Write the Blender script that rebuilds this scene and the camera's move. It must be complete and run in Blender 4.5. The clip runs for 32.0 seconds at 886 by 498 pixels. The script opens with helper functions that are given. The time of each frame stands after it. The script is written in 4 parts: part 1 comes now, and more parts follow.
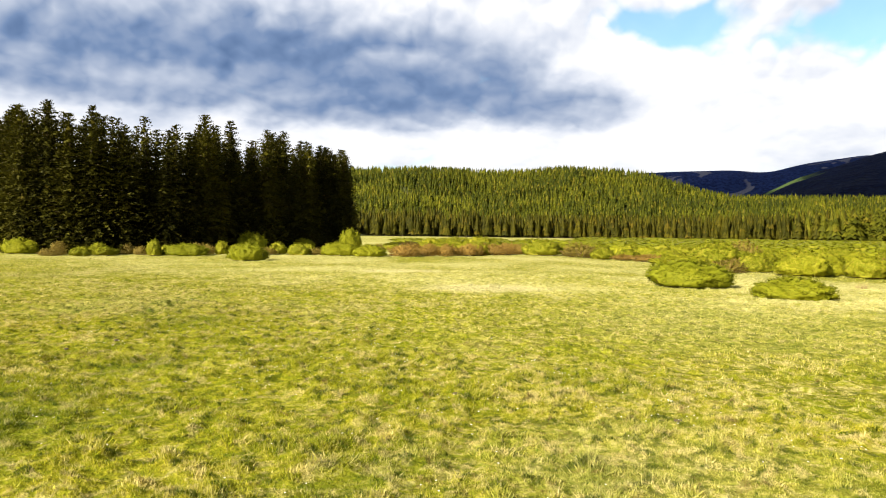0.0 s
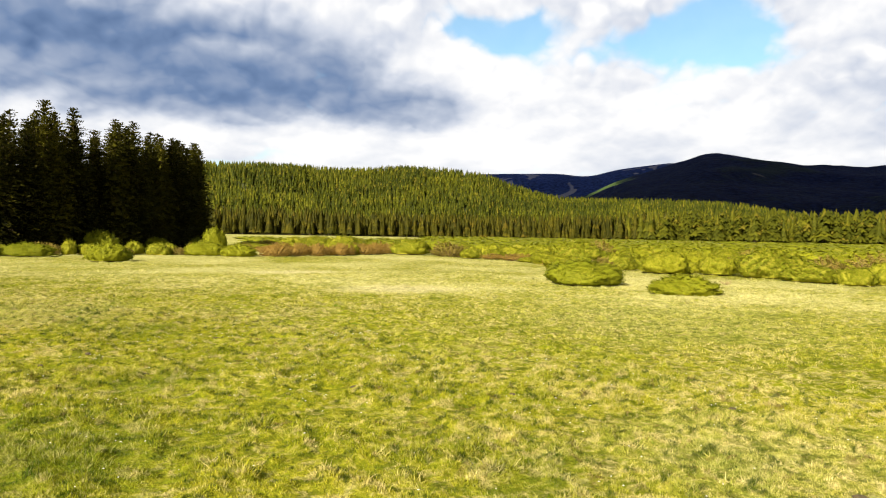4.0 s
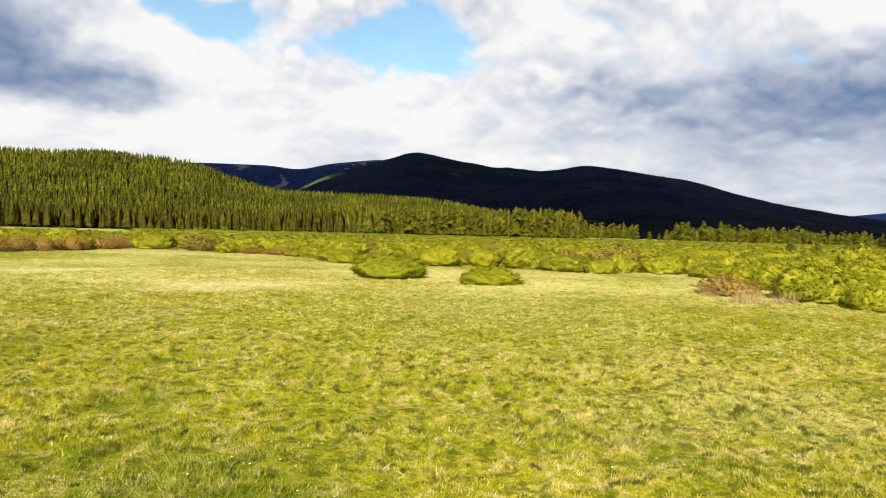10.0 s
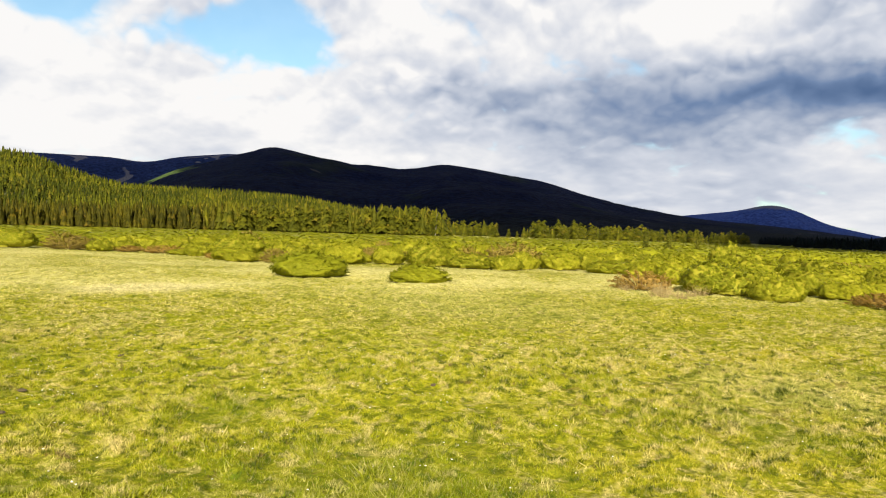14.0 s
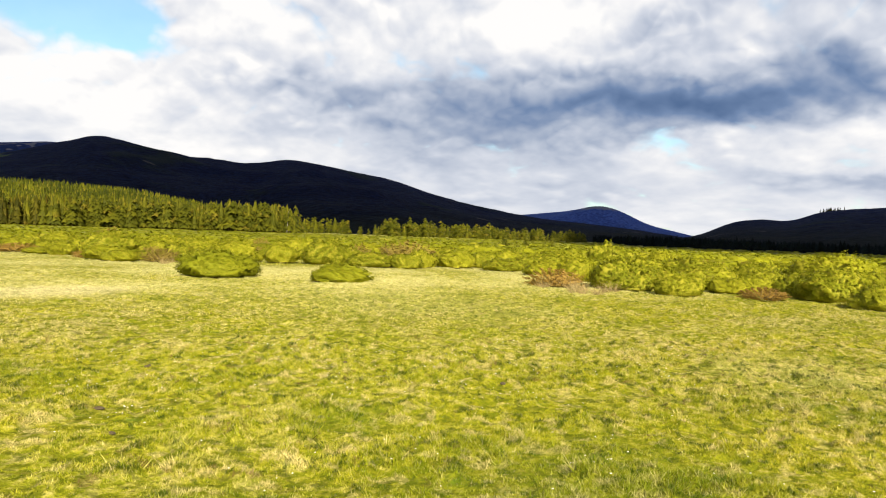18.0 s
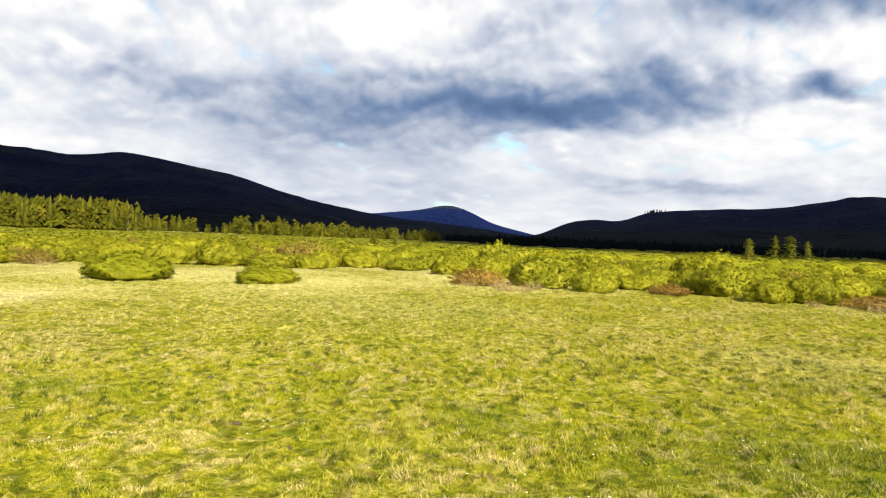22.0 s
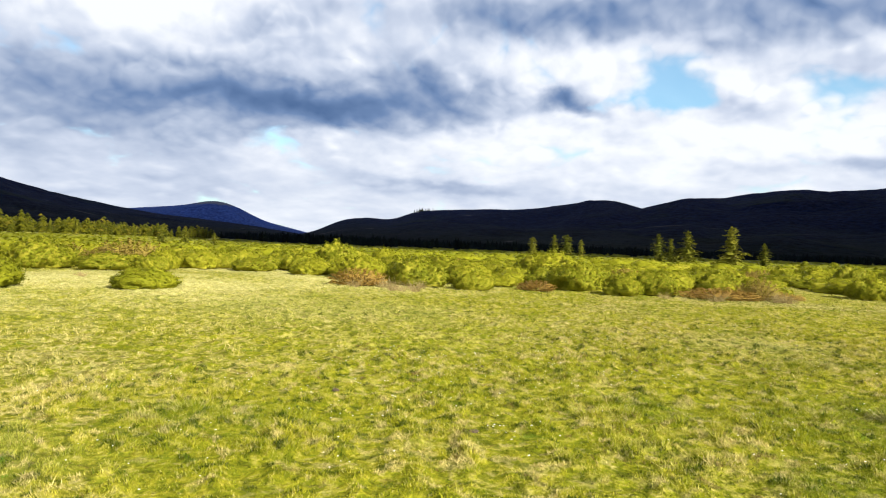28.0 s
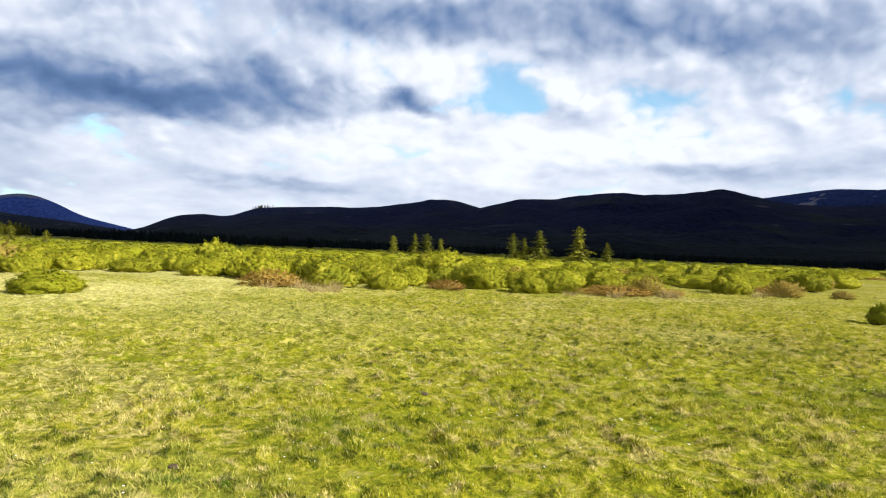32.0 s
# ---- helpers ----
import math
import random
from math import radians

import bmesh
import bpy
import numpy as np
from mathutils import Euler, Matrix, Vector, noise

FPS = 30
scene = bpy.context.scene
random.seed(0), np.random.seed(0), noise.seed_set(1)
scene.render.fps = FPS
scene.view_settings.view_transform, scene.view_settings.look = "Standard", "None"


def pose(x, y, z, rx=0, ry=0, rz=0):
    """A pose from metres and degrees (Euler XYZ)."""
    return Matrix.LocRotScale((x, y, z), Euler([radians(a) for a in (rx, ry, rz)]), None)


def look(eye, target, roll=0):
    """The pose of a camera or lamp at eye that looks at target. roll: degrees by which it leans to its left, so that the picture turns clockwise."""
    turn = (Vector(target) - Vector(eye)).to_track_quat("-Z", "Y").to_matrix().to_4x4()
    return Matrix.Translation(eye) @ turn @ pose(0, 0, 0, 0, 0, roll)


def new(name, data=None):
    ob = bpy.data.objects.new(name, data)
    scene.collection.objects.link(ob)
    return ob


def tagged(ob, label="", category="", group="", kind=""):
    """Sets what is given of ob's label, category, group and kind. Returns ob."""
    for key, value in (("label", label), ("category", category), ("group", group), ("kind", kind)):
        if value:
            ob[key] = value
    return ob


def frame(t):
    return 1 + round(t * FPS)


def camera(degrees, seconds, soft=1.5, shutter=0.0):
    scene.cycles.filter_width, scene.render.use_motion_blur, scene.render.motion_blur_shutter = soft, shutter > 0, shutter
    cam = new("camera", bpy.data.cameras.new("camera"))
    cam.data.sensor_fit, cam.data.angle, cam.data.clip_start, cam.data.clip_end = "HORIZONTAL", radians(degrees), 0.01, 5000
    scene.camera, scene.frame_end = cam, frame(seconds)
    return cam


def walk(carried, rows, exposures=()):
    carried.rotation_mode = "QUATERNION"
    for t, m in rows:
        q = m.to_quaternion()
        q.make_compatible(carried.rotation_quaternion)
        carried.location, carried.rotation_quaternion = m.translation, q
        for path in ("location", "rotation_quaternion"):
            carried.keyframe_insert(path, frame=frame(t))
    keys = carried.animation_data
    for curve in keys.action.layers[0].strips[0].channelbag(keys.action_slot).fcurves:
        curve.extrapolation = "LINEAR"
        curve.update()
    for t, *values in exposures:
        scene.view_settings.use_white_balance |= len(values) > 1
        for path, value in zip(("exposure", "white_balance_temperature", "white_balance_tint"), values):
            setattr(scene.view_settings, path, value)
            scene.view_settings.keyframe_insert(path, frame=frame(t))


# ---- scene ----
cam = camera(64.9, 32.0, soft=1.1)
METRES, EYE, TILT, LEAN, TURN = 51.163, 4.4, 0.0, 0.0, 0.0
ROWS = [
    (0.0, 0.0, 0.0, 0.0, 0.02, -1.44, -0.69),
    (0.5, -0.0156, -0.0, 0.0001, -1.64, -1.42, -0.76),
    (1.0, -0.0313, 0.0003, 0.0004, -3.19, -1.41, -0.8),
    (1.5, -0.0467, 0.0007, 0.0007, -4.84, -1.4, -0.87),
    (2.0, -0.0619, 0.0011, 0.0011, -6.53, -1.39, -0.93),
    (2.5, -0.0768, 0.0019, 0.0015, -8.2, -1.4, -0.93),
    (4.5, -0.1359, 0.0089, 0.0028, -15.21, -1.37, -1.05),
    (5.0, -0.1506, 0.0123, 0.0032, -17.36, -1.38, -1.11),
    (5.5, -0.1645, 0.0164, 0.0033, -19.69, -1.4, -1.16),
    (6.0, -0.178, 0.0211, 0.0034, -21.91, -1.4, -1.22),
    (6.5, -0.1914, 0.0261, 0.0031, -24.03, -1.43, -1.25),
    (7.0, -0.2049, 0.0313, 0.0026, -26.18, -1.43, -1.34),
    (7.5, -0.2179, 0.037, 0.0023, -28.23, -1.45, -1.34),
    (8.0, -0.231, 0.0428, 0.0019, -30.16, -1.45, -1.4),
    (8.5, -0.2436, 0.049, 0.0017, -31.97, -1.47, -1.4),
    (9.0, -0.256, 0.0555, 0.0013, -33.62, -1.45, -1.43),
    (9.5, -0.2681, 0.0622, 0.001, -35.23, -1.45, -1.44),
    (10.0, -0.28, 0.0692, 0.0009, -36.75, -1.45, -1.43),
    (10.5, -0.2914, 0.0767, 0.0006, -38.22, -1.44, -1.44),
    (11.0, -0.3025, 0.0847, 0.0005, -39.64, -1.43, -1.45),
    (11.5, -0.3134, 0.0931, 0.0002, -40.92, -1.43, -1.45),
    (12.0, -0.3243, 0.1021, -0.0003, -42.18, -1.41, -1.48),
    (12.5, -0.3354, 0.1116, -0.0004, -43.45, -1.43, -1.47),
    (13.0, -0.3466, 0.1218, -0.0007, -44.91, -1.41, -1.5),
    (13.5, -0.3576, 0.1323, -0.001, -46.6, -1.38, -1.54),
    (14.0, -0.3685, 0.1433, -0.0011, -48.31, -1.36, -1.58),
    (14.5, -0.379, 0.1547, -0.0013, -49.96, -1.33, -1.63),
    (16.5, -0.4202, 0.2039, -0.0016, -56.29, -1.29, -1.86),
    (17.0, -0.4298, 0.2168, -0.0017, -57.83, -1.24, -1.89),
    (17.5, -0.4391, 0.2299, -0.0019, -59.4, -1.23, -1.88),
    (18.0, -0.448, 0.2435, -0.0021, -60.94, -1.2, -1.89),
    (18.5, -0.4564, 0.2577, -0.0021, -62.48, -1.16, -1.92),
    (19.0, -0.4645, 0.2721, -0.0025, -64.02, -1.12, -1.94),
    (19.5, -0.4723, 0.2867, -0.0026, -65.55, -1.08, -1.94),
    (20.0, -0.4798, 0.3014, -0.0026, -67.09, -1.04, -1.95),
    (20.5, -0.487, 0.3165, -0.0031, -68.63, -0.99, -1.99),
    (21.0, -0.4937, 0.3318, -0.0032, -70.19, -0.97, -1.99),
    (21.5, -0.5002, 0.3474, -0.0035, -71.73, -0.95, -2.01),
    (22.0, -0.5065, 0.363, -0.0039, -73.3, -0.9, -2.02),
    (22.5, -0.5124, 0.3786, -0.0041, -74.85, -0.85, -2.04),
    (23.0, -0.518, 0.3947, -0.0042, -76.41, -0.8, -2.05),
    (23.5, -0.5233, 0.411, -0.0045, -77.97, -0.77, -2.04),
    (24.0, -0.5277, 0.4267, -0.0044, -79.51, -0.73, -2.05),
    (24.5, -0.5313, 0.4425, -0.0047, -81.08, -0.69, -2.03),
    (25.0, -0.5341, 0.4582, -0.0051, -82.63, -0.65, -2.01),
    (25.5, -0.5365, 0.4742, -0.0054, -84.17, -0.63, -2.0),
    (27.5, -0.5433, 0.5388, -0.0061, -90.41, -0.47, -2.05),
    (28.0, -0.544, 0.5554, -0.0062, -91.97, -0.44, -2.07),
    (28.5, -0.5444, 0.5721, -0.0063, -93.54, -0.4, -2.07),
    (29.0, -0.5441, 0.5889, -0.0065, -95.13, -0.36, -2.09),
    (29.5, -0.5436, 0.6057, -0.0068, -96.72, -0.31, -2.1),
    (30.0, -0.5428, 0.6226, -0.0071, -98.34, -0.26, -2.12),
    (30.5, -0.5411, 0.6393, -0.0073, -99.98, -0.2, -2.13),
    (31.0, -0.5386, 0.6554, -0.0074, -101.64, -0.16, -2.14),
    (31.5, -0.5357, 0.6712, -0.0076, -103.3, -0.14, -2.15),
    (32.0, -0.5328, 0.6872, -0.0078, -104.98, -0.12, -2.15),
]
walk(cam, [(t, pose(0, 0, EYE, TILT, LEAN, TURN) @ pose(METRES * x, METRES * y, METRES * z, 90 + pitch, roll, yaw)) for t, x, y, z, yaw, pitch, roll in ROWS],
     [(0.0, 1.25, 6500, 10), (2.0, 1.20, 6500, 10), (4.5, 1.09, 6500, 10), (9.0, 1.02, 6550, 10), (14.0, 1.03, 6650, 10), (20.0, 1.12, 6650, 10), (24.0, 1.13, 6450, 10), (28.0, 1.12, 6150, 10), (32.0, 1.11, 6050, 10)])

# ---------------------------------------------------------------- sky, sun, exposure
SUN_AZ, SUN_EL = 226.0, 32.0
sun_dir = Vector((math.sin(radians(SUN_AZ)) * math.cos(radians(SUN_EL)),
                  math.cos(radians(SUN_AZ)) * math.cos(radians(SUN_EL)), math.sin(radians(SUN_EL))))
sun = new("sun", bpy.data.lights.new("sun", "SUN"))
sun.data.energy, sun.data.angle, sun.data.color = 4.6, radians(0.6), (1.0, 0.905, 0.69)
sun.matrix_world = look((0, 0, 60), Vector((0, 0, 60)) - sun_dir)


class Nodes:
    """Short hand for building node trees."""

    def __init__(self, tree):
        self.t = tree
        tree.nodes.clear()

    def add(self, kind, **kw):
        n = self.t.nodes.new(kind)
        for k, v in kw.items():
            setattr(n, k, v)
        return n

    def set(self, sock, v):
        if isinstance(v, bpy.types.NodeSocket):
            self.t.links.new(v, sock)
        else:
            sock.default_value = v

    def m(self, op, a, b=0.0, c=0.0, clamp=False):
        n = self.add("ShaderNodeMath", operation=op, use_clamp=clamp)
        for s, v in zip(n.inputs, (a, b, c)):
            self.set(s, v)
        return n.outputs[0]

    def vec(self, x, y, z):
        n = self.add("ShaderNodeCombineXYZ")
        for s, v in zip(n.inputs, (x, y, z)):
            self.set(s, v)
        return n.outputs[0]

    def noise(self, vec, scale, detail=4.0, rough=0.55, distort=0.0):
        n = self.add("ShaderNodeTexNoise")
        if vec is not None:
            self.set(n.inputs["Vector"], vec)
        for k, v in (("Scale", scale), ("Detail", detail), ("Roughness", rough), ("Distortion", distort)):
            self.set(n.inputs[k], v)
        return n.outputs["Fac"]

    def ramp(self, fac, lo, hi, smooth=True):
        n = self.add("ShaderNodeMapRange", interpolation_type="SMOOTHSTEP" if smooth else "LINEAR", clamp=True)
        self.set(n.inputs[0], fac)
        n.inputs[1].default_value, n.inputs[2].default_value = lo, hi
        return n.outputs[0]

    def mix(self, fac, a, b):
        n = self.add("ShaderNodeMix", data_type="RGBA")
        self.set(n.inputs[0], fac)
        for s, v in ((n.inputs[6], a), (n.inputs[7], b)):
            self.set(s, (*v, 1) if isinstance(v, tuple) and len(v) == 3 else v)
        return n.outputs[2]


# cloud masses: azimuth, elevation, half width, half height, weight
DARK_MASSES = [
    (-24, 13.6, 19, 3.2, 1.0), (-5, 12.9, 15, 3.1, 1.0), (8, 10.4, 10, 1.9, 0.9), (-28, 10.2, 9, 0.9, 0.6), (61.7, 9.3, 11.6, 3.6, 0.5),
    (27, 7.6, 6, 0.8, 0.35), (66, 7.7, 6, 1.5, 0.28), (53, 11.5, 9, 1.8, 0.4), (80.5, 10.7, 9.5, 1.6, 2.0), (90, 12.6, 4, 1.6, 0.8),
    (84, 14.4, 12, 2.4, 0.15), (104, 17.6, 14, 1.9, 0.6), (100.6, 11.6, 2.2, 0.6, 1.5), (118, 18, 20, 1.9, 0.55), (130, 15.6, 9, 1.8, 0.5),
    (66, 11.5, 10, 3, 0.28), (100, 17, 22, 3.5, 0.1), (90, 4.6, 22, 1.6, 0.18), (127, 6.7, 14, 0.8, 0.4), (92, 4.9, 5, 0.6, 0.35),
]
WHITE_MASSES = [
    (-6, 7.9, 9, 0.9, 0.6), (5, 6.6, 16, 1.3, 1.0), (34, 8.5, 12, 2.5, 0.7), (1, 16.2, 7, 2.4, 0.9), (22, 11, 12, 4.5, 1.2),
    (-20, 11.4, 6.5, 0.7, 0.6), (13.2, 13.6, 5.0, 2.2, 0.7), (47, 15.4, 7, 2.8, 0.9), (58, 13.7, 4, 2.2, 0.6), (67, 16.6, 4.6, 1.9, 0.6),
    (76, 12.9, 6, 1.2, 0.4), (97, 8.0, 14, 2.0, 0.5), (119, 9.4, 14, 1.3, 0.6), (103, 14.9, 7, 1.8, 0.6),
]
BLUE_GAPS = [
    (17.4, 16.4, 4.4, 1.7, 1.0), (31.4, 15.2, 5.6, 2.0, 1.0), (36, 13.5, 4.0, 1.4, 0.8), (106, 11.4, 4.5, 0.9, 0.5), (77, 8.2, 3.7, 1.0, 0.3),
    (115, 12, 7.4, 1.0, 0.62), (133, 11.3, 5.6, 1.0, 0.6),
]
world = bpy.data.worlds.new("sky")
scene.world = world
world.use_nodes = True
w = Nodes(world.node_tree)
co = w.add("ShaderNodeTexCoord").outputs["Generated"]
xyz = w.add("ShaderNodeSeparateXYZ")
w.set(xyz.inputs[0], co)
dx, dy, dz = xyz.outputs
up = w.m("MAXIMUM", dz, 0.0)
# clouds flatten towards the horizon
high = w.m("MULTIPLY", w.m("LOGARITHM", w.m("ADD", up, 0.08), 2.718), 0.42)


def sky_noise(scale, detail, rough, distort=0.0, shift=(0.0, 0.0, 0.0)):
    return w.noise(w.vec(w.m("ADD", dx, shift[0]), w.m("ADD", dy, shift[1]), w.m("ADD", high, shift[2])), scale, detail, rough, distort)


n_warp = sky_noise(6.0, 5.0, 0.55)
n_warp2 = sky_noise(6.0, 5.0, 0.55, 0.0, (3.0, 1.0, 2.0))
az = w.m("MULTIPLY", w.m("ARCTAN2", dx, dy), 57.2958)
el = w.m("MULTIPLY", w.m("ARCSINE", dz), 57.2958)
az = w.m("MULTIPLY_ADD", w.m("SUBTRACT", n_warp, 0.5), 13.0, az)
el = w.m("MULTIPLY_ADD", w.m("SUBTRACT", n_warp2, 0.5), 4.6, el)


def masses(rows):
    total = 0.0
    for a0, e0, sa, se, wt in rows:
        u = w.m("MULTIPLY", w.m("SUBTRACT", az, float(a0)), 1.0 / sa)
        v = w.m("MULTIPLY", w.m("SUBTRACT", el, float(e0)), 1.0 / se)
        r2 = w.m("ADD", w.m("MULTIPLY", u, u), w.m("MULTIPLY", v, v))
        total = w.m("MULTIPLY_ADD", w.m("EXPONENT", w.m("MULTIPLY", r2, -0.8)), float(wt), total)
    return total


m_dark, m_white, m_blue = masses(DARK_MASSES), masses(WHITE_MASSES), masses(BLUE_GAPS)
m_dark = w.m("DIVIDE", m_dark, w.m("MULTIPLY_ADD", m_dark, 0.35, 1.0))
# heaped bodies in front, each lighter on its crown and greyer at its base
def heap(shift):
    total = 0.0
    for scale, amp in ((6.0, 1.5), (14.0, 0.7), (31.0, 0.32)):
        total = w.m("MULTIPLY_ADD", w.m("ABSOLUTE", w.m("SUBTRACT", sky_noise(scale, 1.5, 0.5, 0.0, shift), 0.5)), amp, total)
    return total


body = sky_noise(5.5, 6.0, 0.46, 0.15)
puff = heap((0.0, 0.0, 0.0))
form = w.m("SUBTRACT", puff, heap((-0.008, -0.008, 0.016)))
cover = w.m("MULTIPLY_ADD", w.m("SUBTRACT", body, 0.5), 1.7, w.m("MULTIPLY_ADD", m_dark, 1.10, w.m("MULTIPLY_ADD", m_white, -0.40, -0.06)))
front = w.ramp(w.m("MULTIPLY_ADD", w.m("SUBTRACT", puff, 0.25), 1.1, cover), -0.18, 0.26)
relief_ = w.m("MULTIPLY", form, w.m("MULTIPLY_ADD", m_dark, 0.9, -1.55))
relief_ = w.m("MULTIPLY", relief_, w.m("MULTIPLY_ADD", w.ramp(up, 0.05, 0.22), 0.7, 0.3))
deep = w.m("MULTIPLY_ADD", m_dark, 0.58, w.m("MULTIPLY_ADD", m_white, -0.20, w.m("ADD", relief_, 0.17)))
deep = w.m("MULTIPLY_ADD", w.m("SUBTRACT", 0.25, puff), w.m("MULTIPLY_ADD", m_dark, -0.25, 0.42), deep)
# paler, streaky sheet behind
sheet = w.m("MULTIPLY_ADD", w.m("SUBTRACT", sky_noise(5.0, 7.0, 0.58, 0.2, (1.0, 2.0, 5.0)), 0.34), 0.75, w.m("MULTIPLY_ADD", m_dark, 0.34, w.m("MULTIPLY", m_white, -0.16)))
sheet = w.m("MULTIPLY_ADD", relief_, 0.5, sheet)
dark = w.add("ShaderNodeMix")
w.set(dark.inputs[0], front)
w.set(dark.inputs[2], sheet)
w.set(dark.inputs[3], deep)
dark = w.ramp(dark.outputs[0], 0.0, 0.98, False)
gap = w.m("MULTIPLY_ADD", w.m("SUBTRACT", 0.5, body), 2.4, w.m("MULTIPLY_ADD", m_dark, -0.35, m_blue))
gap = w.ramp(w.m("MULTIPLY_ADD", w.m("SUBTRACT", 0.27, puff), 2.0, gap), 0.42, 0.98)
nishita = w.add("ShaderNodeTexSky", sky_type="NISHITA", sun_disc=False, sun_elevation=radians(SUN_EL), sun_rotation=radians(SUN_AZ))
sky_blue = w.add("ShaderNodeVectorMath", operation="MULTIPLY")
w.set(sky_blue.inputs[0], nishita.outputs[0])
sky_blue.inputs[1].default_value = (0.130, 0.165, 0.162)
shade = w.add("ShaderNodeValToRGB")
w.set(shade.inputs[0], dark)
shade.color_ramp.elements[0].position, shade.color_ramp.elements[0].color = 0.0, (0.845, 0.845, 0.85, 1)
shade.color_ramp.elements[1].position, shade.color_ramp.elements[1].color = 1.0, (0.055, 0.110, 0.235, 1)
for pos, col in ((0.25, (0.565, 0.605, 0.69, 1)), (0.5, (0.34, 0.40, 0.52, 1)), (0.75, (0.15, 0.225, 0.38, 1))):
    e = shade.color_ramp.elements.new(pos)
    e.color = col
sky_col = w.mix(w.m("MULTIPLY", gap, 0.9), shade.outputs[0], sky_blue.outputs[0])
bg = w.add("ShaderNodeBackground")
w.set(bg.inputs[0], sky_col)
bg.inputs[1].default_value = 0.55
w.set(w.add("ShaderNodeOutputWorld").inputs[0], bg.outputs[0])


# ---------------------------------------------------------------- materials
def material(name):
    mat = bpy.data.materials.new(name)
    mat.use_nodes = True
    n = Nodes(mat.node_tree)
    out = n.add("ShaderNodeOutputMaterial")
    bsdf = n.add("ShaderNodeBsdfPrincipled")
    n.set(out.inputs[0], bsdf.outputs[0])
    return mat, n, bsdf, out


def place(n):
    return n.add("ShaderNodeTexCoord").outputs["Object"]


def relief(n, bsdf, height, strength, dist):
    b = n.add("ShaderNodeBump")
    b.inputs["Strength"].default_value, b.inputs["Distance"].default_value = strength, dist
    n.set(b.inputs["Height"], height)
    n.set(bsdf.inputs["Normal"], b.outputs[0])


LUSH = [(-11.0, 15.5, 5.0), (-15.5, 20.5, 2.5), (-9.5, 22.0, 2.5), (-1.5, 12.5, 2.5), (-12.0, 33.5, 2.5)]


PALE = [(14.0, 34.0, 12.0), (-18.0, 40.0, 7.0), (-24.0, 22.0, 4.0), (4.0, 13.0, 4.0)]
STRAW = [(-5.0, 76.0, 6.0, 4.0), (3.2, 54.5, 6.0, 4.5)]


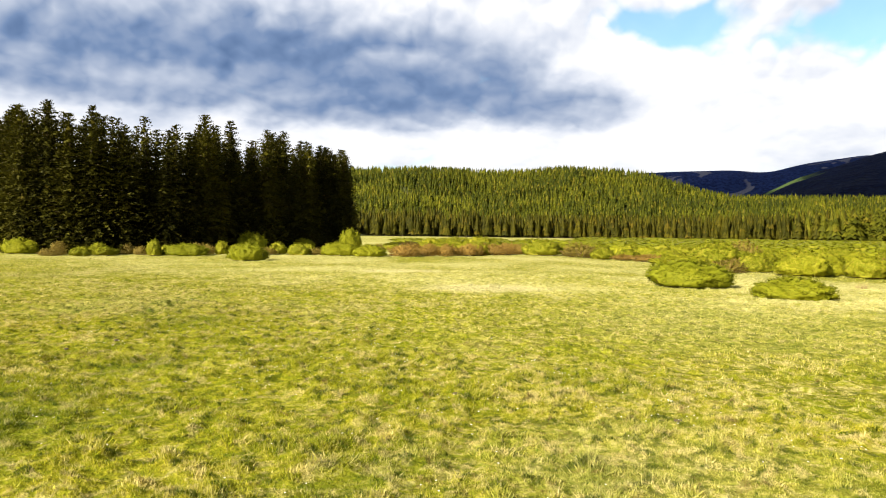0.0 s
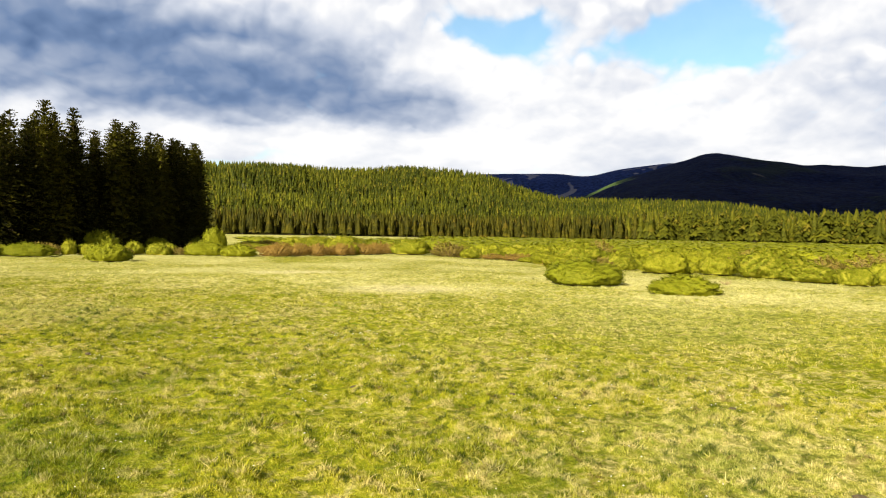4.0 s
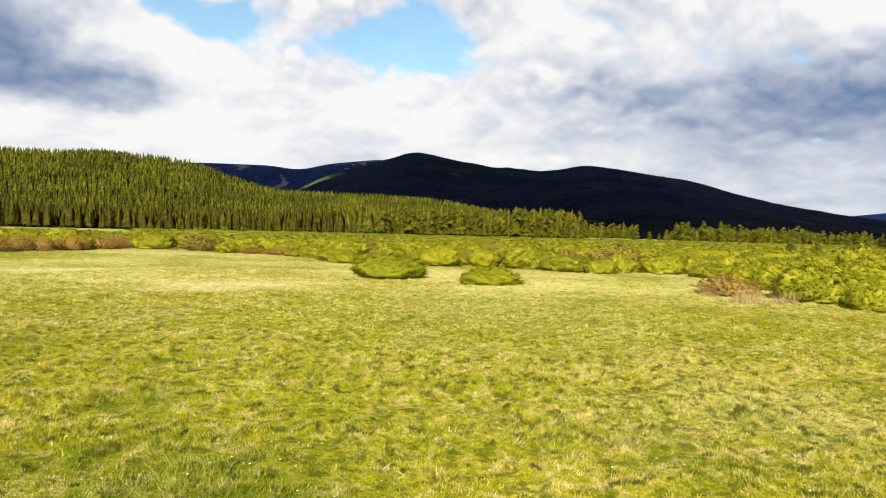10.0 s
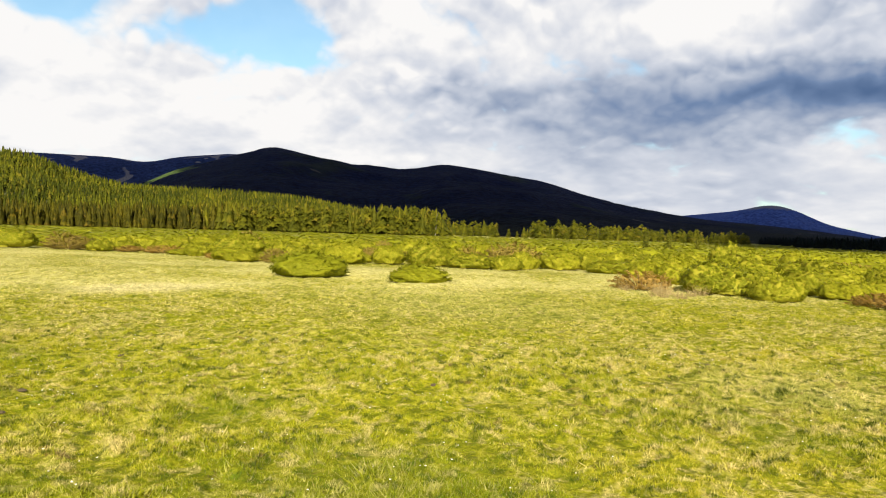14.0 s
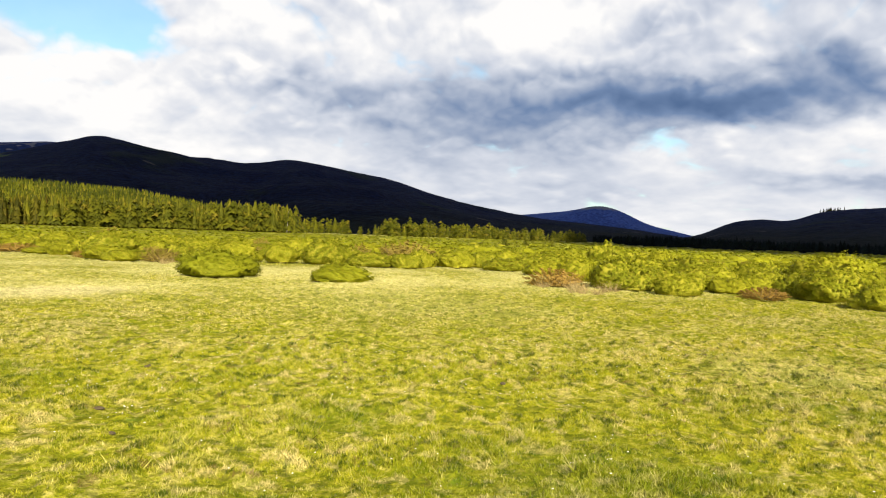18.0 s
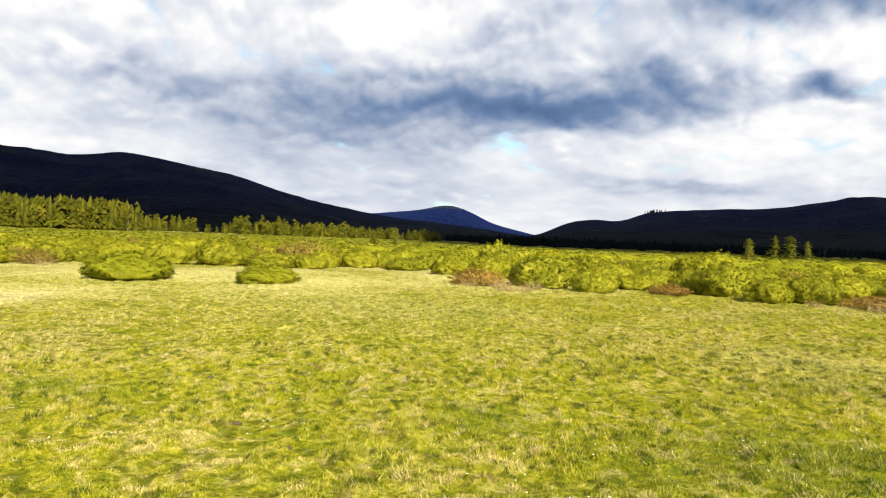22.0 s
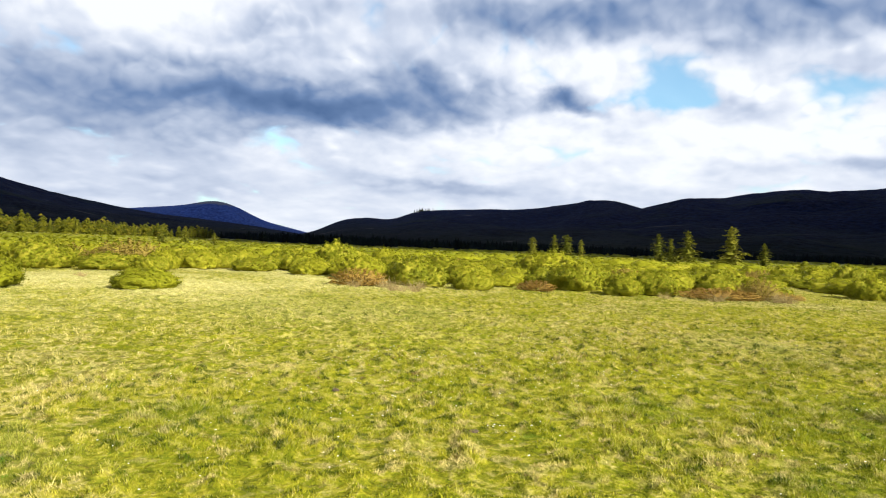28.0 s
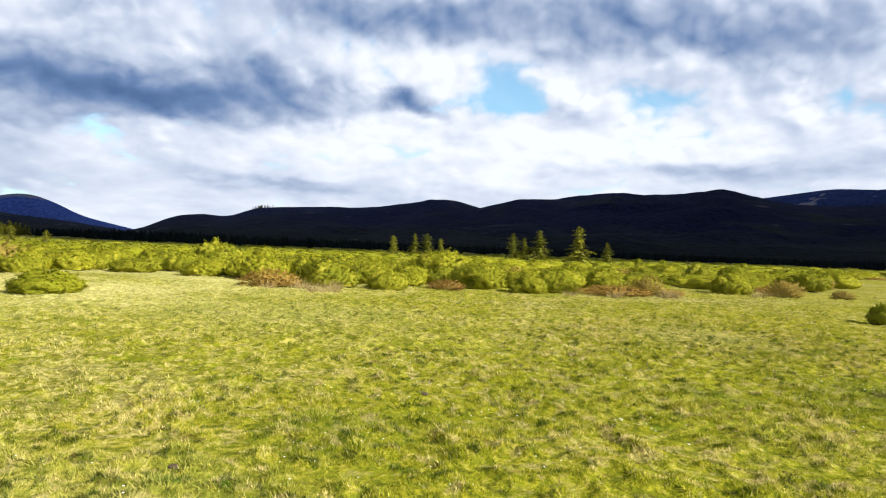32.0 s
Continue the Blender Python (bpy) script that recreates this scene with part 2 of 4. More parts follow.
def meadow_colour(n, fine=0.65):
    """Colour of the pasture from its place: fresh yellow-green, deep green wet tufts, straw-dry patches."""
    p = place(n)
    patch = n.noise(p, 0.05, 4.0, 0.55, 0.4)
    mid = n.noise(p, 0.30, 4.0, 0.62)
    small = n.noise(p, 1.5, 5.0, 0.68)
    tuft = n.noise(p, 5.0, 4.0, 0.68)
    base = n.mix(n.ramp(n.m("MULTIPLY_ADD", tuft, 0.6, n.m("MULTIPLY", mid, 0.5)), 0.43, 0.66), (0.255, 0.278, 0.012), (0.495, 0.442, 0.034))
    dry = n.m("MULTIPLY_ADD", tuft, 0.75, n.m("MULTIPLY_ADD", small, 0.6, n.m("MULTIPLY_ADD", mid, 0.3, n.m("MULTIPLY", patch, 0.6))))
    col = n.mix(n.m("MULTIPLY", n.ramp(dry, 1.08, 1.32), 0.9), base, (0.66, 0.57, 0.26))
    wet = n.m("MULTIPLY_ADD", small, 0.8, n.m("MULTIPLY_ADD", mid, 0.6, n.m("MULTIPLY", patch, -0.3)))
    col = n.mix(n.m("MULTIPLY", n.ramp(wet, 0.66, 0.80), 0.65), col, (0.085, 0.160, 0.014))
    # lush green hollows
    lush = 0.0
    for cx_, cy_, rad in LUSH:
        far_off = n.add("ShaderNodeVectorMath", operation="DISTANCE")
        n.set(far_off.inputs[0], p)
        far_off.inputs[1].default_value = (cx_, cy_, 0.0)
        lush = n.m("ADD", lush, n.ramp(n.m("MULTIPLY_ADD", small, 5.0, n.m("MULTIPLY_ADD", mid, 5.0, far_off.outputs["Value"])), rad + 5.0, rad * 0.4 + 4.0))
    lush = n.m("MINIMUM", lush, 1.0)
    middle = n.add("ShaderNodeVectorMath", operation="DISTANCE")
    n.set(middle.inputs[0], p)
    middle.inputs[1].default_value = (-6.0, 25.0, 0.0)
    fresh = n.ramp(n.m("MULTIPLY_ADD", small, 6.0, n.m("MULTIPLY_ADD", mid, 9.0, middle.outputs["Value"])), 23.0, 13.0)
    col = n.mix(n.m("MULTIPLY", fresh, 0.62), col, n.mix(n.ramp(tuft, 0.35, 0.65), (0.230, 0.275, 0.008), (0.470, 0.450, 0.014)))
    faded = 0.0
    for cx_, cy_, rad in PALE:
        far_off = n.add("ShaderNodeVectorMath", operation="DISTANCE")
        n.set(far_off.inputs[0], p)
        far_off.inputs[1].default_value = (cx_, cy_, 0.0)
        faded = n.m("ADD", faded, n.ramp(n.m("MULTIPLY_ADD", small, 4.0, n.m("MULTIPLY_ADD", mid, 4.0, far_off.outputs["Value"])), rad + 5.0, rad * 0.3 + 3.5))
    col = n.mix(n.m("MULTIPLY", n.m("MINIMUM", faded, 1.0), 0.28), col, (0.60, 0.585, 0.27))
    # single tufts: sappy dark ones with shade put into the colour, and straw-tipped ones
    spot = n.noise(p, 2.3, 2.0, 0.6, 0.3)
    col = n.mix(n.m("MULTIPLY", n.ramp(spot, 0.49, 0.38), 0.90 * fine), col, (0.026, 0.052, 0.003))
    spot = n.noise(p, 1.9, 3.0, 0.6, 0.3)
    col = n.mix(n.m("MULTIPLY", n.ramp(n.m("MULTIPLY_ADD", mid, 0.3, spot), 0.68, 0.80), 0.80 * fine), col, (0.70, 0.58, 0.26))
    # fresh sappy cushions, and brown dead hollows
    spot = n.noise(p, 1.3, 3.0, 0.62, 0.5)
    col = n.mix(n.m("MULTIPLY", n.ramp(n.m("MULTIPLY_ADD", mid, 0.25, spot), 0.46, 0.38), 0.75), col, (0.105, 0.215, 0.016))
    spot = n.noise(p, 1.7, 4.0, 0.66, 0.8)
    col = n.mix(n.m("MULTIPLY", n.ramp(n.m("MULTIPLY_ADD", patch, 0.35, spot), 0.76, 0.84), 0.80 * fine), col, (0.190, 0.120, 0.045))
    col = n.mix(n.m("MULTIPLY", lush, 0.42), col, (0.085, 0.155, 0.012))
    # bleached stretch of old grass near the willows
    sep = n.add("ShaderNodeSeparateXYZ")
    n.set(sep.inputs[0], p)
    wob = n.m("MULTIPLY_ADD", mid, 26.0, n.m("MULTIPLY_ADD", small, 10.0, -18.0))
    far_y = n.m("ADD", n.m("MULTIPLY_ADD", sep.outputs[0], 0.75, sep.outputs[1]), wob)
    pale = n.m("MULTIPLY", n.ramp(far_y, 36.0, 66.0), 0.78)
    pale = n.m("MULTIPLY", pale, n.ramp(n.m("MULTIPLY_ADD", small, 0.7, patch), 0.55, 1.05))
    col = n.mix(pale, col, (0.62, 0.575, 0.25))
    # bare straw-white stretches
    for cx_, cy_, rx_, ry_ in STRAW:
        du = n.m("MULTIPLY", n.m("SUBTRACT", sep.outputs[0], cx_), 1.0 / rx_)
        dv = n.m("MULTIPLY", n.m("SUBTRACT", sep.outputs[1], cy_), 1.0 / ry_)
        rr = n.m("ADD", n.m("MULTIPLY", du, du), n.m("MULTIPLY", dv, dv))
        f = n.ramp(n.m("MULTIPLY_ADD", small, 1.6, n.m("MULTIPLY_ADD", tuft, 0.8, rr)), 2.3, 1.3)
        col = n.mix(n.m("MULTIPLY", f, 0.8), col, (0.72, 0.64, 0.36))
    return col, p, tuft, small, pale


def meadow_material():
    mat, n, b, out = material("meadow_turf")
    col, p, tuft, small, pale = meadow_colour(n)
    grain = n.noise(p, 16.0, 4.0, 0.7)
    # shade between tufts and blades, put into the turf as darker green
    tuft_shade = n.ramp(n.m("MULTIPLY_ADD", tuft, 0.9, n.m("MULTIPLY", small, 0.3)), 0.66, 0.50)
    col = n.mix(n.m("MULTIPLY", tuft_shade, n.m("MULTIPLY_ADD", pale, -0.3, 0.40)), col, (0.075, 0.105, 0.005))
    col = n.mix(n.m("MULTIPLY", n.ramp(grain, 0.55, 0.38), 0.40), col, (0.066, 0.082, 0.006))
    # dull thatch and the blades' shade mixed into the turf, less where pale
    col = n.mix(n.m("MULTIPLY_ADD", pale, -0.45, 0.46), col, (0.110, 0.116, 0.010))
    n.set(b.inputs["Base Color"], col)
    b.inputs["Roughness"].default_value = 0.95
    b.inputs["Specular IOR Level"].default_value = 0.02
    relief(n, b, n.m("MULTIPLY_ADD", n.noise(p, 2.0, 3.0, 0.6), 2.2, n.m("MULTIPLY_ADD", tuft, 1.0, n.m("MULTIPLY", grain, 0.35))), 1.0, 0.07)
    return mat


def blade_material():
    mat, n, b, out = material("grass_blades")
    col, p, tuft, small, pale = meadow_colour(n, 1.0)
    isl = n.add("ShaderNodeNewGeometry").outputs["Random Per Island"]
    col = n.mix(n.m("MULTIPLY", n.ramp(isl, 0.70, 1.0, False), 0.38), col, (0.64, 0.57, 0.26))
    col = n.mix(n.m("MULTIPLY", n.ramp(isl, 0.35, 0.0, False), 0.50), col, (0.055, 0.105, 0.006))
    n.set(b.inputs["Base Color"], col)
    b.inputs["Roughness"].default_value = 0.7
    b.inputs["Specular IOR Level"].default_value = 0.06
    tr = n.add("ShaderNodeBsdfTranslucent")
    n.set(tr.inputs[0], col)
    mx = n.add("ShaderNodeMixShader")
    mx.inputs[0].default_value = 0.3
    n.set(mx.inputs[1], b.outputs[0])
    n.set(mx.inputs[2], tr.outputs[0])
    n.set(out.inputs[0], mx.outputs[0])
    return mat


def leaf_material(name, fresh, old, deep, through_light=0.3, by_object=0.4, scale=0.5, bumps=0.0, leafy=0.28):
    """Foliage: each leaf spray its own tone, and each plant too."""
    mat, n, b, out = material(name)
    isl = n.add("ShaderNodeNewGeometry").outputs["Random Per Island"]
    rnd = n.add("ShaderNodeObjectInfo").outputs["Random"]
    clump = n.noise(place(n), scale, 3.0, 0.6)
    if bumps:
        clump = n.m("MULTIPLY_ADD", n.m("SUBTRACT", n.noise(place(n), bumps, 4.0, 0.6), 0.5), 0.34, clump)
    f = n.m("MULTIPLY_ADD", rnd, by_object, n.m("MULTIPLY_ADD", isl, leafy, n.m("MULTIPLY", clump, 0.62)))
    col = n.mix(n.ramp(f, 0.25, 0.95), deep, fresh)
    col = n.mix(n.m("MULTIPLY", n.ramp(isl, 0.85, 1.0), 0.5), col, old)
    n.set(b.inputs["Base Color"], col)
    b.inputs["Roughness"].default_value = 0.6
    b.inputs["Specular IOR Level"].default_value = 0.08
    tr = n.add("ShaderNodeBsdfTranslucent")
    n.set(tr.inputs[0], col)
    mx = n.add("ShaderNodeMixShader")
    mx.inputs[0].default_value = through_light
    n.set(mx.inputs[1], b.outputs[0])
    n.set(mx.inputs[2], tr.outputs[0])
    n.set(out.inputs[0], mx.outputs[0])
    return mat


def bark_material(name, a, c, scale):
    mat, n, b, out = material(name)
    p = place(n)
    g = n.noise(p, scale, 5.0, 0.65, 0.6)
    n.set(b.inputs["Base Color"], n.mix(n.ramp(g, 0.3, 0.7), a, c))
    b.inputs["Roughness"].default_value = 0.9
    relief(n, b, g, 0.7, 0.03)
    return mat


def slope_material(name, wood, clearing, heath, crown=0.06, stony=None, sunlit_lea=None, low=None, felled=0.70):
    """A wooded mountain flank far off, tinted with haze: crowns as grain, bands of other growth, bare clearings."""
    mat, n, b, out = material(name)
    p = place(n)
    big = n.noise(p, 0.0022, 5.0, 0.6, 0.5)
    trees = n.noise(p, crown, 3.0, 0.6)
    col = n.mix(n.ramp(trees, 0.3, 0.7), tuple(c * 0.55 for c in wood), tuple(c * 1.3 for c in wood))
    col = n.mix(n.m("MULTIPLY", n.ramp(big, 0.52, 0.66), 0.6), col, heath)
    # navy above, green-black below: haze put into the colour by height
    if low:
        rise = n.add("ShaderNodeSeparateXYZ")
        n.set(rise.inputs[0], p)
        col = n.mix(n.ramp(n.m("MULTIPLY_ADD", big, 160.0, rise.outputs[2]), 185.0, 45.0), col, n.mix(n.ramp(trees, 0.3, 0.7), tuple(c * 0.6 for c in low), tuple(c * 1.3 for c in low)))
    bare = n.noise(p, 0.006, 2.0, 0.5, 1.0)
    col = n.mix(n.m("MULTIPLY", n.ramp(bare, felled, felled + 0.04), 0.7), col, clearing)
    if stony:
        sep = n.add("ShaderNodeSeparateXYZ")
        n.set(sep.inputs[0], p)
        col = n.mix(n.ramp(n.m("MULTIPLY_ADD", n.noise(p, 0.02, 4.0, 0.7), 50.0, sep.outputs[2]), stony, stony + 16.0), col, (0.075, 0.085, 0.125))
    # meadow patch on the slope, its sunlight partly put into the brighter green
    if sunlit_lea:
        gap_ = n.add("ShaderNodeVectorMath", operation="DISTANCE")
        n.set(gap_.inputs[0], p)
        gap_.inputs[1].default_value = sunlit_lea[:3]
        col = n.mix(n.ramp(n.m("MULTIPLY_ADD", n.noise(p, 0.012, 3.0, 0.6), 300.0, gap_.outputs["Value"]), sunlit_lea[3] + 200.0, sunlit_lea[3] + 110.0), col, (0.055, 0.085, 0.030))
    n.set(b.inputs["Base Color"], col)
    b.inputs["Roughness"].default_value = 1.0
    b.inputs["Specular IOR Level"].default_value = 0.02
    relief(n, b, n.m("MULTIPLY_ADD", big, 6.0, trees), 1.0, 12.0)
    return mat


SUNLIT_LEA = (3450 * math.sin(radians(25.9)), 3450 * math.cos(radians(25.9)))
M_TURF = meadow_material()
M_BLADE = blade_material()
M_WILLOW = leaf_material("willow_leaves", (0.430, 0.425, 0.024), (0.45, 0.39, 0.045), (0.190, 0.210, 0.012), 0.30, 0.24, 0.35, bumps=5.0, leafy=0.14)
M_OLIVE = leaf_material("olive_twig_leaves", (0.400, 0.310, 0.075), (0.40, 0.27, 0.09), (0.230, 0.175, 0.040), 0.35)
M_RUSSET = leaf_material("russet_leaves", (0.480, 0.325, 0.085), (0.44, 0.28, 0.07), (0.320, 0.200, 0.050), 0.4)
# one needle colour in shaded and sunlit copies; the light is in the colour
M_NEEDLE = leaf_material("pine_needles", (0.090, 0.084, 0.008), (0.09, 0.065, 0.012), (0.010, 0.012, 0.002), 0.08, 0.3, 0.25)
M_NEEDLE_LIT = leaf_material("lit_pine_needles", (0.220, 0.215, 0.024), (0.20, 0.16, 0.03), (0.080, 0.095, 0.012), 0.15, 0.3, 0.6)
M_NEEDLE_EDGE = leaf_material("dark_pine_needles", (0.125, 0.108, 0.006), (0.12, 0.08, 0.010), (0.026, 0.027, 0.003), 0.08, 0.0, 0.05)
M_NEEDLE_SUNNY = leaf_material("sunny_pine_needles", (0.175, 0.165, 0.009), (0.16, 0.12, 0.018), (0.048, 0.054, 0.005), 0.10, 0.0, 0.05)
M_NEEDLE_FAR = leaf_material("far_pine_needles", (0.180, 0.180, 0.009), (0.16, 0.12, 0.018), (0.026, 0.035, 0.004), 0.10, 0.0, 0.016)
M_BARK = bark_material("pine_bark", (0.10, 0.07, 0.05), (0.22, 0.16, 0.11), 3.0)
M_TWIG = bark_material("willow_bark", (0.17, 0.105, 0.035), (0.30, 0.205, 0.085), 5.0)
M_SNAG = bark_material("bleached_wood", (0.17, 0.15, 0.13), (0.28, 0.25, 0.21), 2.0)
M_FLOOR = bark_material("forest_floor", (0.05, 0.06, 0.015), (0.09, 0.09, 0.03), 0.05)
# the blue of distance haze is part of these slope colours
M_MOUNT = slope_material("hazy_dark_spruce_slope", (0.0048, 0.0092, 0.036), (0.05, 0.05, 0.06), (0.013, 0.020, 0.016), sunlit_lea=(SUNLIT_LEA[0], SUNLIT_LEA[1], 190.0, 150.0), low=(0.0062, 0.0098, 0.0084))
M_MOUNT_BARE = slope_material("hazy_stony_topped_slope", (0.023, 0.047, 0.185), (0.14, 0.15, 0.21), (0.028, 0.052, 0.175), stony=196.0)
M_MOUNT_FAR = slope_material("hazy_spruce_slope", (0.012, 0.023, 0.085), (0.13, 0.13, 0.16), (0.016, 0.027, 0.080), felled=0.60)


# ---------------------------------------------------------------- mesh helpers
def mesh_np(name, verts, faces, mat, smooth=False, normals=None):
    me = bpy.data.meshes.new(name)
    verts, faces = np.asarray(verts, np.float32), np.asarray(faces, np.int32)
    k = faces.shape[1]
    me.vertices.add(len(verts))
    me.vertices.foreach_set("co", verts.ravel())
    me.loops.add(faces.size)
    me.loops.foreach_set("vertex_index", faces.ravel())
    me.polygons.add(len(faces))
    me.polygons.foreach_set("loop_start", np.arange(0, faces.size, k, dtype=np.int32))
    me.polygons.foreach_set("loop_total", np.full(len(faces), k, np.int32))
    if smooth or normals is not None:
        me.polygons.foreach_set("use_smooth", np.ones(len(faces), bool))
    me.update(calc_edges=True)
    if normals is not None:
        me.normals_split_custom_set_from_vertices(np.asarray(normals, np.float32).tolist())
    me.materials.append(mat)
    return me


def part_np(name, me, parent, label=""):
    ob = new(name, me)
    ob.parent = parent
    return tagged(ob, label=label) if label else ob


def vnoise(x, y, seed=0):
    """Smooth lattice noise, 0 to 1."""
    xi, yi = np.floor(x).astype(np.int64), np.floor(y).astype(np.int64)
    fx, fy = x - xi, y - yi
    fx, fy = fx * fx * (3 - 2 * fx), fy * fy * (3 - 2 * fy)

    def h(a, b):
        v = (a * 374761393 + b * 668265263 + seed * 974634541) & 0x7FFFFFFF
        v = ((v ^ (v >> 13)) * 1274126177) & 0x7FFFFFFF
        return ((v ^ (v >> 16)) & 0xFFFF) / 65535.0
    a = h(xi, yi) * (1 - fx) + h(xi + 1, yi) * fx
    b = h(xi, yi + 1) * (1 - fx) + h(xi + 1, yi + 1) * fx
    return a * (1 - fy) + b * fy


def fbm(x, y, octaves=4, seed=0):
    out, amp, tot = 0.0, 1.0, 0.0
    for o in range(octaves):
        out = out + amp * vnoise(x * 2 ** o, y * 2 ** o, seed + o)
        tot, amp = tot + amp, amp * 0.5
    return out / tot


def sprays(rng, centres, outward, size, flat=0.8, tip=0.0):
    """One leafy triangle at each centre, facing roughly outward."""
    n = len(centres)
    nor = outward + rng.normal(0, flat, (n, 3))
    nor /= np.linalg.norm(nor, axis=1, keepdims=True) + 1e-9
    t = np.cross(nor, rng.normal(0, 1, (n, 3)))
    t /= np.linalg.norm(t, axis=1, keepdims=True) + 1e-9
    s = np.cross(nor, t)
    size = np.asarray(size).reshape(-1, 1)
    a = centres + t * size
    b = centres - t * size * 0.55 + s * size * 0.75
    c = centres - t * size * 0.55 - s * size * 0.75
    return np.stack([a, b, c], 1).reshape(-1, 3)


def tris(v):
    return np.arange(len(v)).reshape(-1, 3)


def limb(points, radii, sides=6):
    """A tapered round limb along points."""
    pts, vs, fs = np.asarray(points, float), [], []
    for i, (p, r) in enumerate(zip(pts, radii)):
        d = pts[min(i + 1, len(pts) - 1)] - pts[max(i - 1, 0)]
        d /= np.linalg.norm(d) + 1e-9
        u = np.cross(d, (0.3, 0.9, 0.1) if abs(d[2]) > 0.8 else (0, 0, 1))
        u /= np.linalg.norm(u)
        v = np.cross(d, u)
        for k in range(sides):
            a = 2 * math.pi * k / sides
            vs.append(p + r * (math.cos(a) * u + math.sin(a) * v))
    for i in range(len(pts) - 1):
        for k in range(sides):
            a, b = i * sides + k, i * sides + (k + 1) % sides
            fs += [(a, b, b + sides), (a, b + sides, a + sides)]
    return np.array(vs), np.array(fs)


def joined(pieces):
    vs, fs, off = [], [], 0
    for v, f in pieces:
        vs.append(v)
        fs.append(f + off)
        off += len(v)
    return np.concatenate(vs), np.concatenate(fs)


# ---------------------------------------------------------------- ground
def ground_z(x, y):
    r = np.hypot(x - 2, y - 28)
    lumps = np.maximum(fbm(x / 0.48, y / 0.48, 2, 5) - 0.40, 0.0) * 0.36 + (fbm(x / 14, y / 14, 2, 9) - 0.5) * 0.35
    return lumps * np.clip(1.6 - r / 260, 0.0, 1.0) - 0.09


rings = np.concatenate([np.linspace(0.02, 46, 290), 46 * (4900 / 46) ** np.linspace(0.005, 1, 90)])
seg = 860
th = np.linspace(0, 2 * math.pi, seg, endpoint=False)
gx = 2 + rings[:, None] * np.sin(th)[None]
gy = 28 + rings[:, None] * np.cos(th)[None]
gv = np.stack([gx, gy, ground_z(gx, gy)], -1).reshape(-1, 3)
i, k = np.meshgrid(np.arange(len(rings) - 1), np.arange(seg), indexing="ij")
k2 = (k + 1) % seg
gf = np.stack([i * seg + k, (i + 1) * seg + k, (i + 1) * seg + k2, i * seg + k2], -1).reshape(-1, 4)[:, ::-1]
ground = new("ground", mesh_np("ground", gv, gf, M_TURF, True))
tagged(ground, "rough yellow-green pasture with straw-dry patches, level to the hills", "meadow", kind="structure")


# ---------------------------------------------------------------- hill and mountains
def skyline(az, pts):
    a, e = np.array([p[0] for p in pts], float), np.array([p[1] for p in pts], float)
    s = np.linspace(-1.2, 1.2, 9)
    return np.mean([np.interp(az + d, a, e) for d in s * 0.7], axis=0)


def range_height(az, dist, pts, ridge, foot, seed, drop=0.0):
    """Height of a range at a bearing and distance: rises from its foot to the ridge, then falls behind."""
    top = 4.4 + ridge * np.tan(np.radians(skyline(az, pts))) - drop
    f = np.clip((dist - foot) / (ridge - foot), 0, 1)
    rise = f * f * (3 - 2 * f) * 0.75 + f * 0.25
    back = np.clip((dist - ridge) / (0.25 * ridge), 0, 1)
    x, y = dist * np.sin(np.radians(az)), dist * np.cos(np.radians(az))
    spur = (fbm(x / (ridge * 0.09), y / (ridge * 0.09), 4, seed) - 0.5) * 4 * f * (1 - f) * 0.34
    return np.maximum(top, -4) * np.clip(rise + spur, 0, 0.985 + 0.015 * (f >= 1)) * (1 - 0.6 * back)


def mountain(name, pts, ridge, foot, mat, label, seed):
    a0, a1 = pts[0][0], pts[-1][0]
    az = np.linspace(a0, a1, int((a1 - a0) * 5))
    dist = np.concatenate([np.linspace(foot, ridge, 46), ridge * np.linspace(1.01, 1.14, 6)])
    A, D = np.meshgrid(az, dist, indexing="ij")
    z = range_height(A, D, pts, ridge, foot, seed) - 3.0 * (D <= foot)
    v = np.stack([D * np.sin(np.radians(A)), D * np.cos(np.radians(A)), z], -1).reshape(-1, 3)
    i, k = np.meshgrid(np.arange(len(az) - 1), np.arange(len(dist) - 1), indexing="ij")
    m_ = len(dist)
    f = np.stack([i * m_ + k, (i + 1) * m_ + k, (i + 1) * m_ + k + 1, i * m_ + k + 1], -1).reshape(-1, 4)
    ob = new(name, mesh_np(name, v, f, mat, True))
    return tagged(ob, label, "mountain", kind="structure")


RANGE_A0 = [(6, 3.5), (12, 4.5), (17.5, 4.85), (22.5, 4.9), (24.8, 4.62), (27.3, 5.25), (31.5, 5.75), (34, 5.2), (40, 3)]
RANGE_A = [(19, 0.6), (24.5, 3.0), (27.2, 4.2), (31.5, 5.5), (34.2, 6.18), (36.3, 5.78), (40, 5.05), (43.7, 4.75), (45.4, 4.85),
           (48, 5.3), (50.8, 5.12), (53.5, 4.68), (56, 4.3), (59.3, 3.25), (62.6, 2.45), (65.5, 1.95), (68, 1.55), (73, 1.15), (79, 0.5), (83, -0.2)]
RANGE_B = [(58, 0.6), (66, 1.7), (71, 2.25), (73.2, 2.8), (74.8, 2.4), (77, 1.3), (80.5, 0.5), (84, -0.1)]
RANGE_C = [(76, -0.1), (80.7, 0.5), (83.2, 1.62), (85.4, 1.86), (87, 1.65), (89.4, 2.55), (92, 2.72), (97, 2.8), (99, 3.02),
           (102.8, 3.72), (105.2, 3.95), (107.6, 3.25), (111, 2.7), (118, 1.2)]
